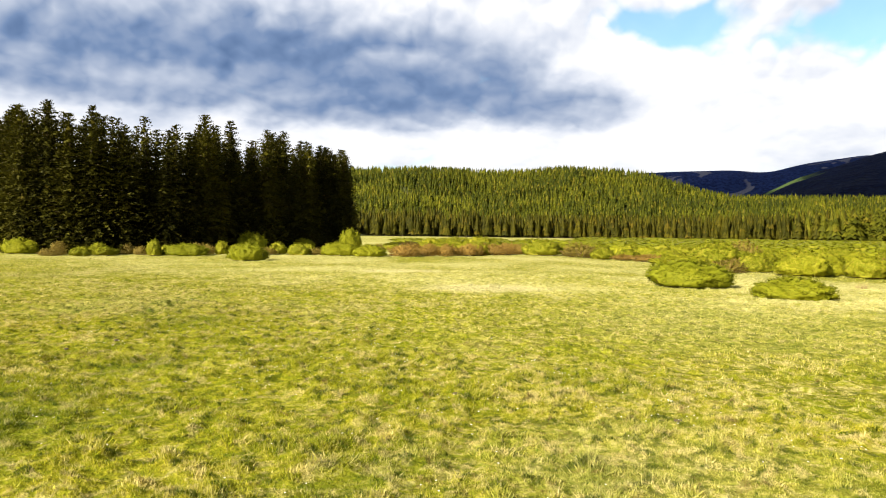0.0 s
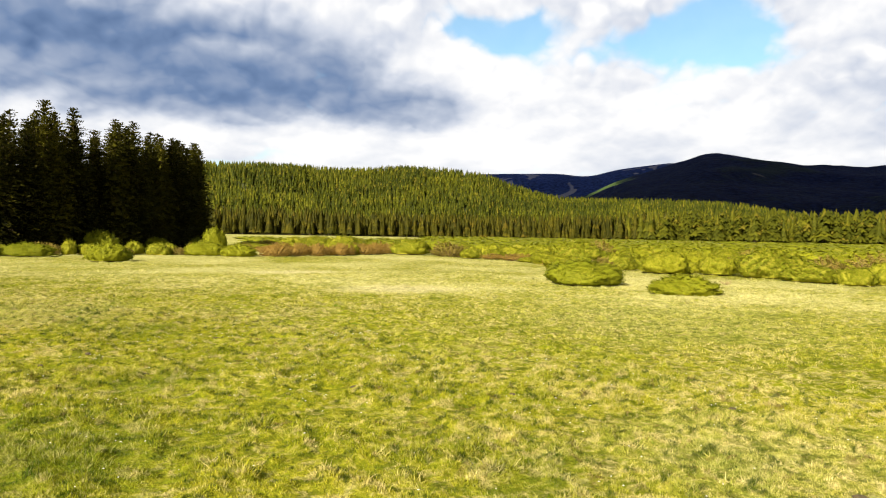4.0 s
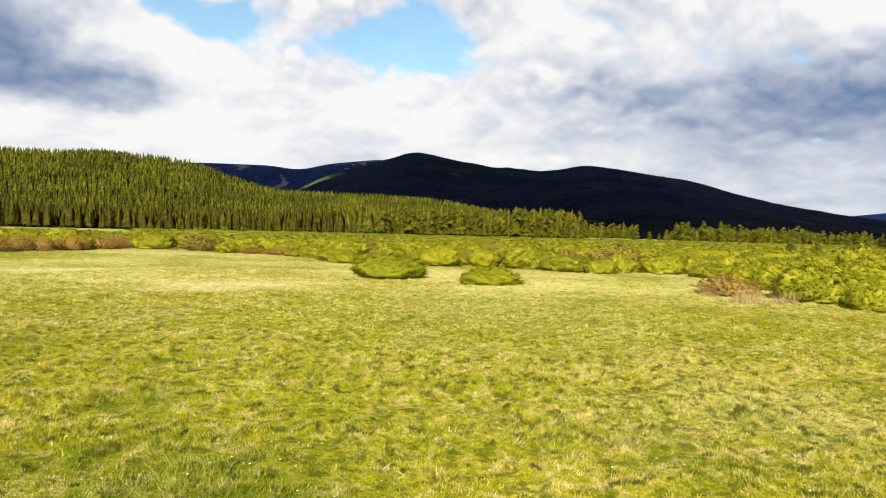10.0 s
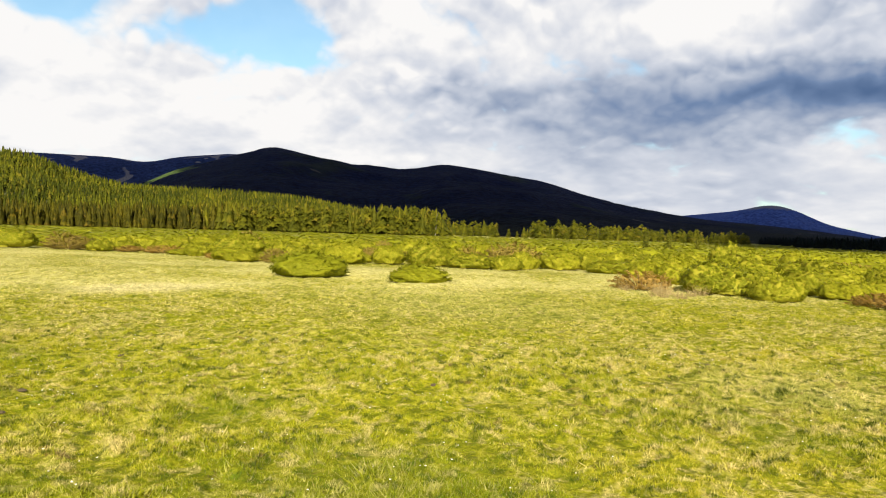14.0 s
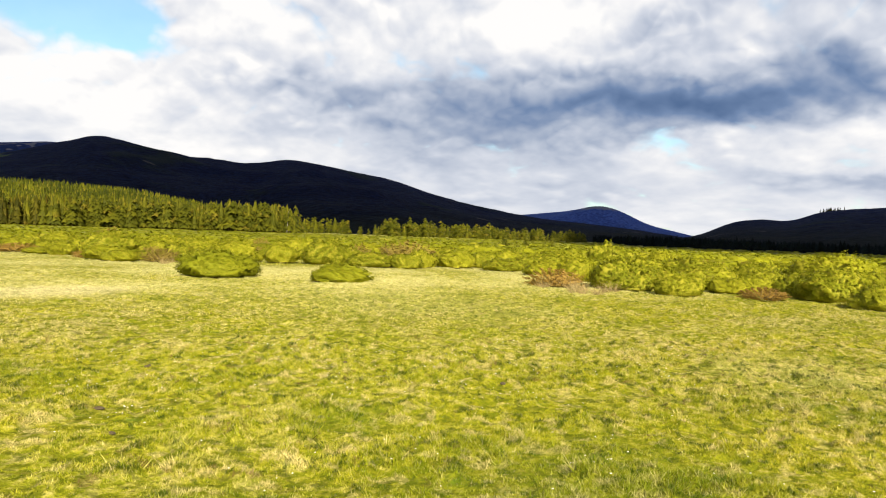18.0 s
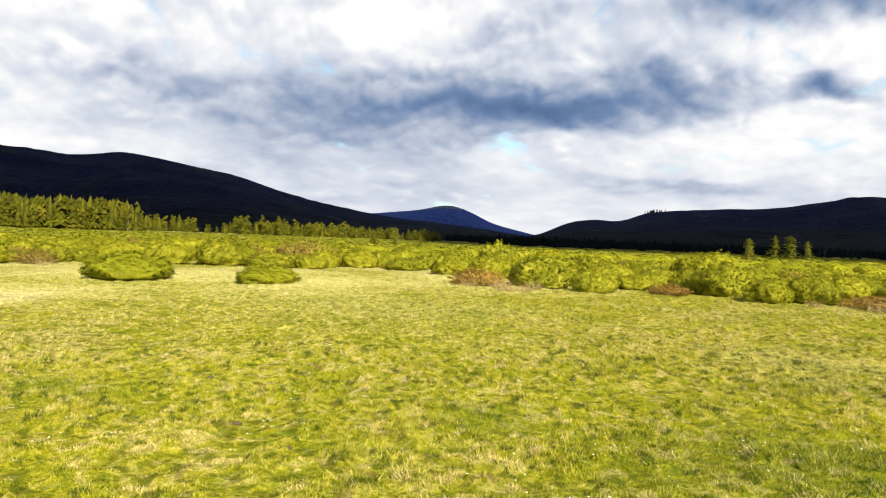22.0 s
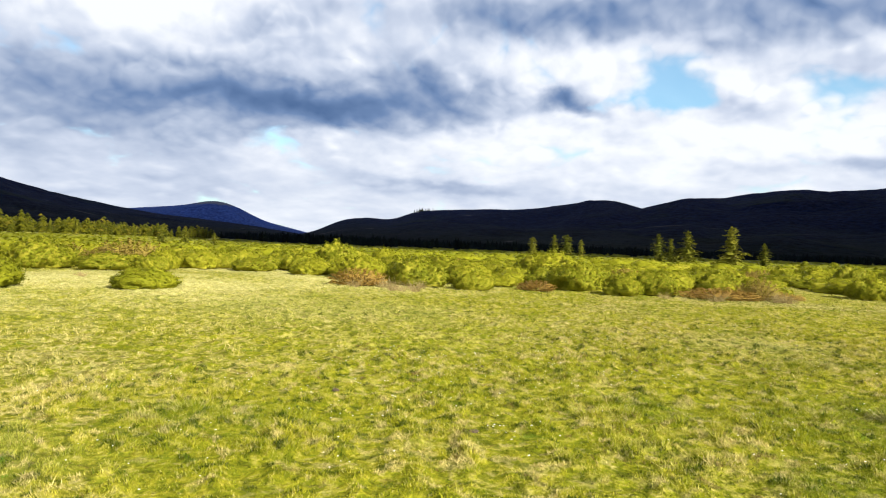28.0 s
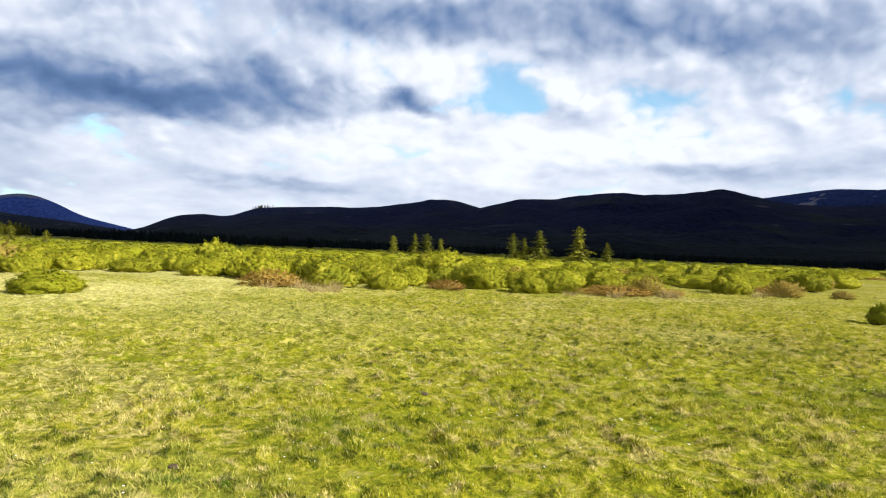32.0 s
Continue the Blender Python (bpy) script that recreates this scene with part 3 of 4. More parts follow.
RANGE_D = [(98, 0.4), (104, 2.2), (107.6, 3.25), (111, 4.02), (113, 4.0), (118.3, 4.85), (121, 4.68), (124.3, 4.7), (126.5, 5.08),
           (128.7, 4.4), (132, 3.8), (136, 4.0), (142, 4.3), (152, 3.6), (165, 2)]
RANGE_E = [(114, 3.4), (122, 4.75), (128.7, 4.5), (131.4, 4.92), (134, 5.3), (138, 5.15), (146, 4.9), (156, 3.9), (168, 2.2)]
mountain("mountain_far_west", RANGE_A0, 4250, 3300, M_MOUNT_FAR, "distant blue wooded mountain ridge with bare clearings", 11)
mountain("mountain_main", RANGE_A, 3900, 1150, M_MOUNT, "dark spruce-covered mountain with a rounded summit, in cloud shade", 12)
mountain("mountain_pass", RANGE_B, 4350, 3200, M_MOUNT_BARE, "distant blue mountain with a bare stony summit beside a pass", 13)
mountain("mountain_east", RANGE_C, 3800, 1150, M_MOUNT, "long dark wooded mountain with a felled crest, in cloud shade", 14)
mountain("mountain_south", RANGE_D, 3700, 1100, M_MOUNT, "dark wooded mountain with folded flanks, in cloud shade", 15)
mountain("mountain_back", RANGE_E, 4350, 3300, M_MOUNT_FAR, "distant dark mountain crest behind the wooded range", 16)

# near hill, its crest given by the treetops less the trees' height
HILL = [(-40, 4.4), (-14, 5.2), (-4, 5.3), (0, 5.4), (4, 5.15), (7, 5.2), (10, 5.5), (13.4, 5.25), (16.4, 4.95), (18.5, 4.2), (21.8, 3.25),
        (25, 3.0), (30, 3.06), (36, 2.68), (40, 1.95), (43, 1.25), (46, 0.8), (52, 0.4)]
HILL_RIDGE, HILL_FOOT, TREE_H = 1000.0, 610.0, 20.0


def hill_z(az, dist):
    d = dist * (1 + 0.0 * az)
    z = range_height(az, d, HILL, HILL_RIDGE, HILL_FOOT, 21, 16.0)
    return np.maximum(z, 0) - 0.4


az = np.linspace(-40, 52, 260)
dist = np.concatenate([np.linspace(590, 1000, 44), np.linspace(1015, 1250, 10)])
A, D = np.meshgrid(az, dist, indexing="ij")
hv = np.stack([D * np.sin(np.radians(A)), D * np.cos(np.radians(A)), hill_z(A, D)], -1).reshape(-1, 3)
i, k = np.meshgrid(np.arange(len(az) - 1), np.arange(len(dist) - 1), indexing="ij")
m_ = len(dist)
hf = np.stack([i * m_ + k, (i + 1) * m_ + k, (i + 1) * m_ + k + 1, i * m_ + k + 1], -1).reshape(-1, 4)
tagged(new("hill", mesh_np("hill", hv, hf, M_FLOOR, True)), "low rounded hill under sunlit pine forest", "hill", kind="structure")


# ---------------------------------------------------------------- far woods
def small_pine(rng, layers, sides, blunt=0.85):
    """One far pine of height 1: ragged skirts of boughs, each smaller than the one below, on a bare trunk."""
    pieces = []
    for q in range(layers):
        f = q / layers
        z0 = 0.14 + 0.80 * f - 0.03 * rng.random()
        z1 = min(z0 + (0.30 if blunt > 0.7 else 0.19) - 0.10 * f, 1.0)
        cx, cy = rng.normal(0, 0.005 if blunt > 0.7 else 0.028, 2)
        r = 0.150 * (1.04 - f) ** blunt
        a0 = rng.random() * 6.28
        vs = []
        for k in range(sides * 2):
            a = a0 + math.pi * k / sides
            rr = r * ((1.12 if k % 2 == 0 else 0.55) + 0.3 * (rng.random() - 0.5))
            vs.append((cx + rr * math.cos(a), cy + rr * math.sin(a), z0 - (0.035 if k % 2 == 0 else -0.02) + 0.03 * (rng.random() - 0.5)))
        vs.append((cx + 0.01 * rng.normal(), cy + 0.01 * rng.normal(), z1 if q < layers - 1 or blunt < 0.7 else 1.0))
        m_ = sides * 2
        pieces.append((np.array(vs), np.array([(k, (k + 1) % m_, m_) for k in range(m_)])))
    tv, tf = limb([(0, 0, -0.05), (0, 0, 0.4)], [0.014, 0.010], 3)
    return joined(pieces), (tv, tf)


def scatter(name, models, pos, height, width, mat, label, category):
    """Many far plants joined into one mesh."""
    rng = np.random.default_rng(len(name) + len(pos))
    V, F, N, off = [], [], [], 0
    pick = rng.integers(0, len(models), len(pos))
    for m, model in enumerate(models):
        mv, mf = model[:2]
        sel = np.where(pick == m)[0]
        if not len(sel):
            continue
        a = rng.random(len(sel)) * 2 * math.pi
        ca, sa = np.cos(a)[:, None], np.sin(a)[:, None]
        h, wd = height[sel][:, None], width[sel][:, None]
        x = (mv[None, :, 0] * ca - mv[None, :, 1] * sa) * wd + pos[sel, 0][:, None]
        y = (mv[None, :, 0] * sa + mv[None, :, 1] * ca) * wd + pos[sel, 1][:, None]
        z = mv[None, :, 2] * h + pos[sel, 2][:, None]
        V.append(np.stack([x, y, z], -1).reshape(-1, 3))
        F.append((mf[None] + (np.arange(len(sel)) * len(mv))[:, None, None] + off).reshape(-1, 3))
        off += len(mv) * len(sel)
        if len(model) > 2:
            mn = model[2]
            nn = np.stack([(mn[None, :, 0] * ca - mn[None, :, 1] * sa) / wd, (mn[None, :, 0] * sa + mn[None, :, 1] * ca) / wd, mn[None, :, 2] / h], -1)
            N.append((nn / np.linalg.norm(nn, axis=2, keepdims=True)).reshape(-1, 3))
    ob = new(name, mesh_np(name, np.concatenate(V), np.concatenate(F), mat, normals=np.concatenate(N) if N else None))
    return tagged(ob, label, category, kind="stuff")


rng = np.random.default_rng(4)
pines_hi = [small_pine(rng, 8, 5) for _ in range(7)]
pines_bushy = [small_pine(rng, 9, 5, 0.42) for _ in range(6)]
pines_lo = [small_pine(rng, 4, 3) for _ in range(9)]


def polar_points(rng, n, a0, a1, d0, d1):
    az = a0 + (a1 - a0) * rng.random(n)
    d = np.sqrt(d0 * d0 + (d1 * d1 - d0 * d0) * rng.random(n))
    return az, d


# wood edge, then the slope behind
az, d = polar_points(rng, 2600, -12, 50, 598, 665)
edge_w = np.clip((47.5 - az) / 2, 0, 1) > rng.random(len(az))
az, d = az[edge_w], d[edge_w]
pos = np.stack([d * np.sin(np.radians(az)), d * np.cos(np.radians(az)), hill_z(az, d)], 1)
pos[:, 2] = np.maximum(pos[:, 2], -0.3)
h = TREE_H * (0.42 + 0.70 * rng.random(len(az)) ** 0.9)
h *= np.interp(az, (24, 33, 48), (1.0, 1.32, 1.32))
wide = h * (0.85 + 0.55 * rng.random(len(az)))
dark_wood = az + 8 * rng.random(len(az)) < 33
for part_of, kinds, needles, text in ((dark_wood, pines_hi, M_NEEDLE_EDGE, "tall dark pines along the foot of the hill"),
                                      (~dark_wood, pines_bushy + pines_hi[:3], M_NEEDLE_SUNNY, "bushy sunlit pines along the foot of the hill")):
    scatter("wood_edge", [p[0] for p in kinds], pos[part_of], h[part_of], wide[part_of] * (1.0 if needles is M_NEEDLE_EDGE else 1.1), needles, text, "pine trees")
scatter("wood_edge_trunks", [p[1] for p in pines_hi], pos, h, h, M_BARK, "bare brown pine trunks along the foot of the hill", "tree trunks")
az, d = polar_points(rng, 18000, -11, 46, 650, 1040)
pos = np.stack([d * np.sin(np.radians(az)), d * np.cos(np.radians(az)), hill_z(az, d)], 1)
h = 16.0 * (0.55 + 0.55 * rng.random(len(az)) ** 1.3)
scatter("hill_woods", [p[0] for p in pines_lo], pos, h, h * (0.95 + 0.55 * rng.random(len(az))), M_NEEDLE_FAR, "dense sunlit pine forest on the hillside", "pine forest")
# a few trees standing out on the eastern crest
az = np.concatenate([rng.normal(89.7, 0.35, 26), rng.uniform(91.6, 96, 60)])
d = np.full(len(az), 3790.0)
pos = np.stack([d * np.sin(np.radians(az)), d * np.cos(np.radians(az)), range_height(az, d, RANGE_C, 3800, 1150, 14) - 2], 1)
h = np.where(az < 91, 26.0, 15.0) * (0.6 + 0.5 * rng.random(len(az)))
scatter("crest_pines", [p[0] for p in pines_lo], pos, h, h * 1.6, M_NEEDLE, "dark pines left standing on the felled mountain crest", "pine trees")
# dark woods in the cloud's shade at the mountains' foot
az, d = polar_points(rng, 7000, 72, 152, 345, 1000)
keep = d > np.interp(az, (72, 79, 110, 120), (640, 350, 350, 400))
az, d = az[keep], d[keep]
pos = np.stack([d * np.sin(np.radians(az)), d * np.cos(np.radians(az)), np.full(len(az), -0.4)], 1)
h = np.interp(az, (72, 90, 125), (9.5, 7.5, 6.0)) * (0.6 + 0.5 * rng.random(len(az)))
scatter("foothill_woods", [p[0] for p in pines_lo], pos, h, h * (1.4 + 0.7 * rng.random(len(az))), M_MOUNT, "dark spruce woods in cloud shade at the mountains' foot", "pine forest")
# loose row of pines across the valley
az, d = polar_points(rng, 900, 45.5, 71, 690, 900)
keep = (np.sin(az * 2.1) + 1.4 > 2.2 * rng.random(len(az)) - 0.2 * (az > 55)) & ((az > 52) | (rng.random(len(az)) < 0.3))
keep &= (az < 51.5) | (az > 54.3) | (rng.random(len(az)) < 0.2)
az, d = az[keep], d[keep]
pos = np.stack([d * np.sin(np.radians(az)), d * np.cos(np.radians(az)), np.full(len(az), -0.5)], 1)
h = (21.0 - 0.5 * np.clip(az - 54, 0, 18)) * (0.72 + 0.4 * rng.random(len(az)))
h *= (0.66 + 0.42 * rng.random(len(az))) * np.where((az > 51.5) & (az < 54.3), 0.65, 1.0)
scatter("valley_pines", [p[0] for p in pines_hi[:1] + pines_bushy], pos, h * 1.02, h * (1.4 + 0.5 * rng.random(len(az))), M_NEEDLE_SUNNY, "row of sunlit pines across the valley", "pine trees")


# ---------------------------------------------------------------- pines near the meadow
def pine_meshes(rng, height, radius, bare=0.08, levels=30, density=8, twigs=1.0, spread=0.30, mat=None, uneven=0.5):
    """A spruce-like pine: whorls of drooping boughs, each with several needle sprays."""
    base, tip, wid = [], [], []
    boughs = []
    for lv in range(levels):
        for b in range(density):
            f = bare + (1 - bare) * (lv + rng.random()) / levels
            z = f * height
            reach = radius * min((1.02 - f) ** 0.56, 0.80) * (1.12 - uneven + uneven * rng.random() * (1.0 if uneven < 0.6 else 0.6 + 0.4 * math.sin(9.0 * f + 1.3 * b)))
            if rng.random() < 0.06:
                reach *= 1.25
            a = 6.2832 * (b + rng.random()) / density
            out = np.array((math.cos(a), math.sin(a), 0.0))
            across = np.array((-out[1], out[0], 0.0))
            rise = 0.55 * f - 0.22 + 0.1 * rng.normal()
            k = max(2, int(2 + reach * twigs))
            for q in range(k):
                s = (q + 0.5 + 0.4 * rng.random()) / k
                c = out * reach * s + np.array((0, 0, z + rise * reach * s - 0.16 * reach * s * s))
                for sg in (-1, 1):
                    ln = (0.34 + 0.12 * reach * (1 - 0.5 * s)) * (1 - 0.30 * f) * (0.7 + 0.6 * rng.random())
                    d = out * (0.55 + 0.4 * rng.random()) + across * sg * (0.75 - 0.4 * s) + np.array((0, 0, 0.25 * rng.normal() + 0.75 * f * f - 0.12))
                    base.append(c - d * ln * 0.3)
                    tip.append(c + d * ln)
                    wid.append(ln * spread)
            if reach > 1.2 and lv % 4 == 0 and b % 3 == 0:
                boughs.append(limb([(0, 0, z), tuple(out * reach * 0.7 + np.array((0, 0, z + rise * reach * 0.6)))], [0.05, 0.015], 3))
    for q in range(7):
        zz = height * (0.93 + 0.01 * q)
        a = 2.4 * q
        base.append(np.array((0, 0, zz - 0.25)))
        tip.append(np.array((0.22 * math.cos(a) * (6 - q) / 4, 0.22 * math.sin(a) * (6 - q) / 4, zz + 0.45)))
        wid.append(0.14)
    base, tip, wid = np.array(base), np.array(tip), np.array(wid)
    d = tip - base
    side = np.cross(d, rng.normal(0, 0.45, d.shape) + (0, 0, 1))
    side /= np.linalg.norm(side, axis=1, keepdims=True) + 1e-9
    midp = base + d * 0.35
    v = np.stack([midp - side * wid[:, None], midp + side * wid[:, None], tip, base], 1).reshape(-1, 3)
    q4 = np.arange(len(base))[:, None] * 4
    faces = np.concatenate([q4 + (0, 1, 2), q4 + (1, 0, 3)])
    skirts = [(v, faces)]
    for q in range(11):
        f = bare + (0.97 - bare) * q / 11
        rr = radius * min((1.02 - f) ** 0.56, 0.80) * 0.36
        ring = [(rr * (0.6 + 0.7 * rng.random()) * math.cos(0.57 * k), rr * (0.6 + 0.7 * rng.random()) * math.sin(0.57 * k),
                 f * height - 0.5 * rr * rng.random()) for k in range(11)]
        ring.append((0, 0, f * height + height * 0.13 * (1.2 - f)))
        skirts.append((np.array(ring), np.array([(k, (k + 1) % 11, 11) for k in range(11)])))
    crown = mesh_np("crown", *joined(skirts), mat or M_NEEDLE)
    sway = rng.normal(0, 0.12, 2)
    tv, tf = limb([(0, 0, -0.3), (sway[0], sway[1], height * 0.35), (sway[0] * 0.5, sway[1], height * 0.7), (0, 0, height * 0.98)],
                  [height * 0.013, height * 0.010, height * 0.006, 0.02], 8)
    trunk = mesh_np("trunk", *joined([(tv, tf)] + boughs), M_BARK)
    return trunk, crown


def pine(meshes, x, y, scale, turn, label, group=""):
    ob = new("pine_tree")
    ob.matrix_world = pose(x, y, float(ground_z(np.array(x), np.array(y))), 0, 0, turn) @ Matrix.Diagonal((*scale, 1))
    part_np("trunk", meshes[0], ob)
    part_np("crown", meshes[1], ob)
    return tagged(ob, label, "pine tree", group)


rng = np.random.default_rng(8)
tall = [pine_meshes(rng, 25.0, 4.7 + 0.3 * q, 0.02, 42, 12, 1.8, 0.36) for q in range(5)]
rear = [pine_meshes(rng, 25.0, 4.7 + 0.3 * q, 0.08, 30, 9, 0.7, 0.55) for q in range(3)]
FRONT = [(-118, 150), (-82, 127), (-64, 116), (-50, 122), (-39, 145), (-33, 158), (-25, 180)]
fx, fy = np.array([p[0] for p in FRONT], float), np.array([p[1] for p in FRONT], float)
run = np.concatenate([[0], np.cumsum(np.hypot(np.diff(fx), np.diff(fy)))])
count = 0
for row_i, back in enumerate((0.0, 3.6, 7.5, 11.5, 16.0, 21.0)):
    s = 0.0
    while s < run[-1]:
        px, py = np.interp(s, run, fx), np.interp(s, run, fy)
        x = px - back * 0.62 + rng.normal(0, 1.3)
        y = py + back * 0.78 + rng.normal(0, 1.3)
        if s > run[-1] - 4 and row_i == 0:
            x, y = px, py
        sc = 0.82 + 0.22 * rng.random()
        if rng.random() < 0.12:
            sc *= 0.75
        label = "tall dark pine with a sunlit top at the forest edge" if row_i == 0 else "tall dark pine in dense forest"
        pine(tall[rng.integers(5)] if row_i < 2 else rear[rng.integers(3)], x, y, (sc * (0.9 + 0.25 * rng.random()),) * 2 + (sc,), rng.random() * 360, label, "forest edge pines")
        count += 1
        s += 2.6 + 1.4 * rng.random() + 0.3 * row_i

for x, y, sc in ((-27, 172, 0.92), (-29.5, 166, 0.98), (-26, 184, 0.9), (-30, 175, 0.97), (-33, 168, 0.93), (-31, 161, 0.95)):
    pine(tall[rng.integers(5)], x, y, (sc, sc, sc), rng.random() * 360, "tall dark pine with a sunlit top at the forest edge", "forest edge pines")
short = [pine_meshes(rng, 9.0, 4.4 + 0.3 * q, 0.03, 19, 10, 2.4, 0.36, M_NEEDLE_LIT, 0.85) for q in range(3)]
for x, y, top in ((208.4, -10.3, 6.4), (206.9, -17.5, 7.2), (205.6, -21.5, 7.4), (204.8, -26.1, 6.2), (197.2, -49.8, 8.4), (196.1, -53.5, 7.2),
                  (193.9, -58.1, 9.5), (188.5, -70.0, 10.9), (184.2, -78.4, 6.6), (202.5, 104.6, 5.0), (204.9, 96.0, 4.2), (201, 112, 5.2)):
    sc = top * 1.15 / 9.0
    pine(short[rng.integers(3)], x, y, (sc * (0.85 + 0.3 * rng.random()),) * 2 + (sc,), rng.random() * 360,
         "small bushy pine standing alone among willow scrub", "lone pines")

# bleached dead trunk at the wood's end
snag = new("dead_tree")
snag.matrix_world = pose(430, 416, -0.2)
tv, tf = limb([(0, 0, 0), (0.6, 0, 8), (1.6, 0.2, 16), (2.2, 0.2, 21)], [0.34, 0.27, 0.18, 0.06], 8)
part_np("trunk", mesh_np("trunk", tv, tf, M_SNAG), snag)
for zz, dx_, dz_ in ((11, -1.8, 1.2), (14, 2.2, 1.6), (17, -1.2, 1.4)):
    tv, tf = limb([(zz * 0.09, 0, zz), (zz * 0.09 + dx_, 0.3, zz + dz_)], [0.12, 0.03], 5)
    part_np("branch", mesh_np("branch", tv, tf, M_SNAG), snag)
tagged(snag, "bleached bare trunk of a dead pine at the forest end", "dead tree")


# ---------------------------------------------------------------- willow scrub
def leafy_shell(seed, detail):
    """The closed outer foliage of a bush: a lumpy dome, tucked in above the ground."""
    bm = bmesh.new()
    bmesh.ops.create_icosphere(bm, subdivisions=detail, radius=1.0)
    d = np.array([p.co for p in bm.verts])
    faces = np.array([[p.index for p in q.verts] for q in bm.faces])
    bm.free()
    u, v = d[:, 0] + 0.63 * d[:, 2] + 5, d[:, 1] - 0.71 * d[:, 2] + 5
    big = fbm(u * 1.7, v * 1.7, 2, seed)
    fine = np.abs(fbm(u * 6.5, v * 6.5, 2, seed + 3) - 0.5) * 2 + np.abs(fbm(v * 13.0, u * 13.0, 1, seed + 5) - 0.5) * 1.2
    r = 0.58 + 0.42 * big + 0.32 * fine
    out = d * r[:, None] * np.array((0.92, 0.92, 0.95))
    out[:, 2] = out[:, 2] * 0.86 + 0.16
    tuck = np.clip(out[:, 2] / 0.34, 0.0, 1.0)
    out[:, :2] *= (0.84 + 0.16 * tuck ** 0.6)[:, None]
    out[:, 2] = np.maximum(out[:, 2], 0.03)
    keep = out[faces][:, :, 2].max(1) > 0.06
    fn = np.cross(out[faces[:, 1]] - out[faces[:, 0]], out[faces[:, 2]] - out[faces[:, 0]])
    nor = np.zeros_like(out)
    for k in range(3):
        np.add.at(nor, faces[:, k], fn)
    nor /= np.linalg.norm(nor, axis=1, keepdims=True) + 1e-9
    return out, faces[keep], nor


def shrub_meshes(rng, n_leaf, mat, size=0.05, shoots=200, detail=4, n_stem=16, wispy=False):
    """A willow bush of radius 1 and height about 1.1: a lumpy mass of foliage bristling with leafy shoots, over a sheaf of stems."""
    out, faces, nor = leafy_shell(int(rng.integers(1000)), detail)
    up = np.where(out[:, 2] > 0.10)[0]
    pick = up[rng.integers(0, len(up), n_leaf)]
    # leaves gather on shoots that stand out of the mass
    stands = rng.choice(up, shoots)
    far_out = np.zeros(len(out))
    far_out[stands] = 0.5 + 0.5 * rng.random(shoots)
    on_shoot = rng.random(n_leaf) < (0.7 if wispy else 0.28)
    pick[on_shoot] = stands[rng.integers(0, shoots, on_shoot.sum())]
    reach = np.where(on_shoot, 0.13 * rng.random(n_leaf) * far_out[pick], 0.03 * rng.random(n_leaf))
    way = nor[pick] * 0.6 + np.array((0, 0, 0.6))
    c = out[pick] + way * reach[:, None] + rng.normal(0, 0.032, (n_leaf, 3))
    if wispy:
        c = c * (1 - 0.55 * rng.random((n_leaf, 1)) ** 2)
    c[:, 2] = np.maximum(c[:, 2], 0.05)
    facing = sprays(rng, c, nor[pick], size * (0.5 + 0.7 * rng.random(n_leaf)), 0.9 if wispy else 0.40).reshape(-1, 3, 3)
    own = np.cross(facing[:, 1] - facing[:, 0], facing[:, 2] - facing[:, 0])
    own /= np.linalg.norm(own, axis=1, keepdims=True) + 1e-9
    back = (own * nor[pick]).sum(1) < 0
    facing[back] = facing[back][:, ::-1]
    own[back] *= -1
    turn_n = 0.75 * nor[pick] + 0.35 * own
    turn_n /= np.linalg.norm(turn_n, axis=1, keepdims=True) + 1e-9
    v = facing.reshape(-1, 3)
    pieces, norms = [(v, tris(v))], [np.repeat(turn_n, 3, 0)]
    if not wispy:
        pieces.append((out, faces))
        norms.append(nor)
    whole = (*joined(pieces), np.concatenate(norms))
    foliage = mesh_np("foliage", whole[0], whole[1], mat, normals=whole[2])
    stems = []
    for q in range(n_stem):
        e = out[up[rng.integers(len(up))]]
        root = np.array((e[0] * 0.3, e[1] * 0.3, -0.05))
        stems.append(limb([root, (e[0] * 0.8, e[1] * 0.8, e[2] * 0.45), e], [0.016, 0.011, 0.004], 4))
    return mesh_np("branchwork", *joined(stems), M_TWIG), foliage, whole


rng = np.random.default_rng(15)
near_kinds = [shrub_meshes(rng, 10000, M_WILLOW, 0.036, 700, 4, 30) for q in range(7)]
olive_kinds = [shrub_meshes(rng, 5200, M_OLIVE, 0.038, 420, 3, 55, True) for q in range(4)]
lone_kinds = [shrub_meshes(rng, 12000, M_WILLOW, 0.034, 800, 4, 40) for q in range(4)]
russet_kinds = [shrub_meshes(rng, 5200, M_RUSSET, 0.038, 420, 3, 55, True) for q in range(3)]


def shrub(kind, x, y, rx, ry, h, turn, label, group):
    ob = new("willow_shrub")
    ob.matrix_world = pose(x, y, float(ground_z(np.array(float(x)), np.array(float(y)))), 0, 0, turn) @ Matrix.Diagonal((rx, ry, h, 1))
    part_np("branchwork", kind[0], ob)
    part_np("foliage", kind[1], ob)
    return tagged(ob, label, "shrub", group)


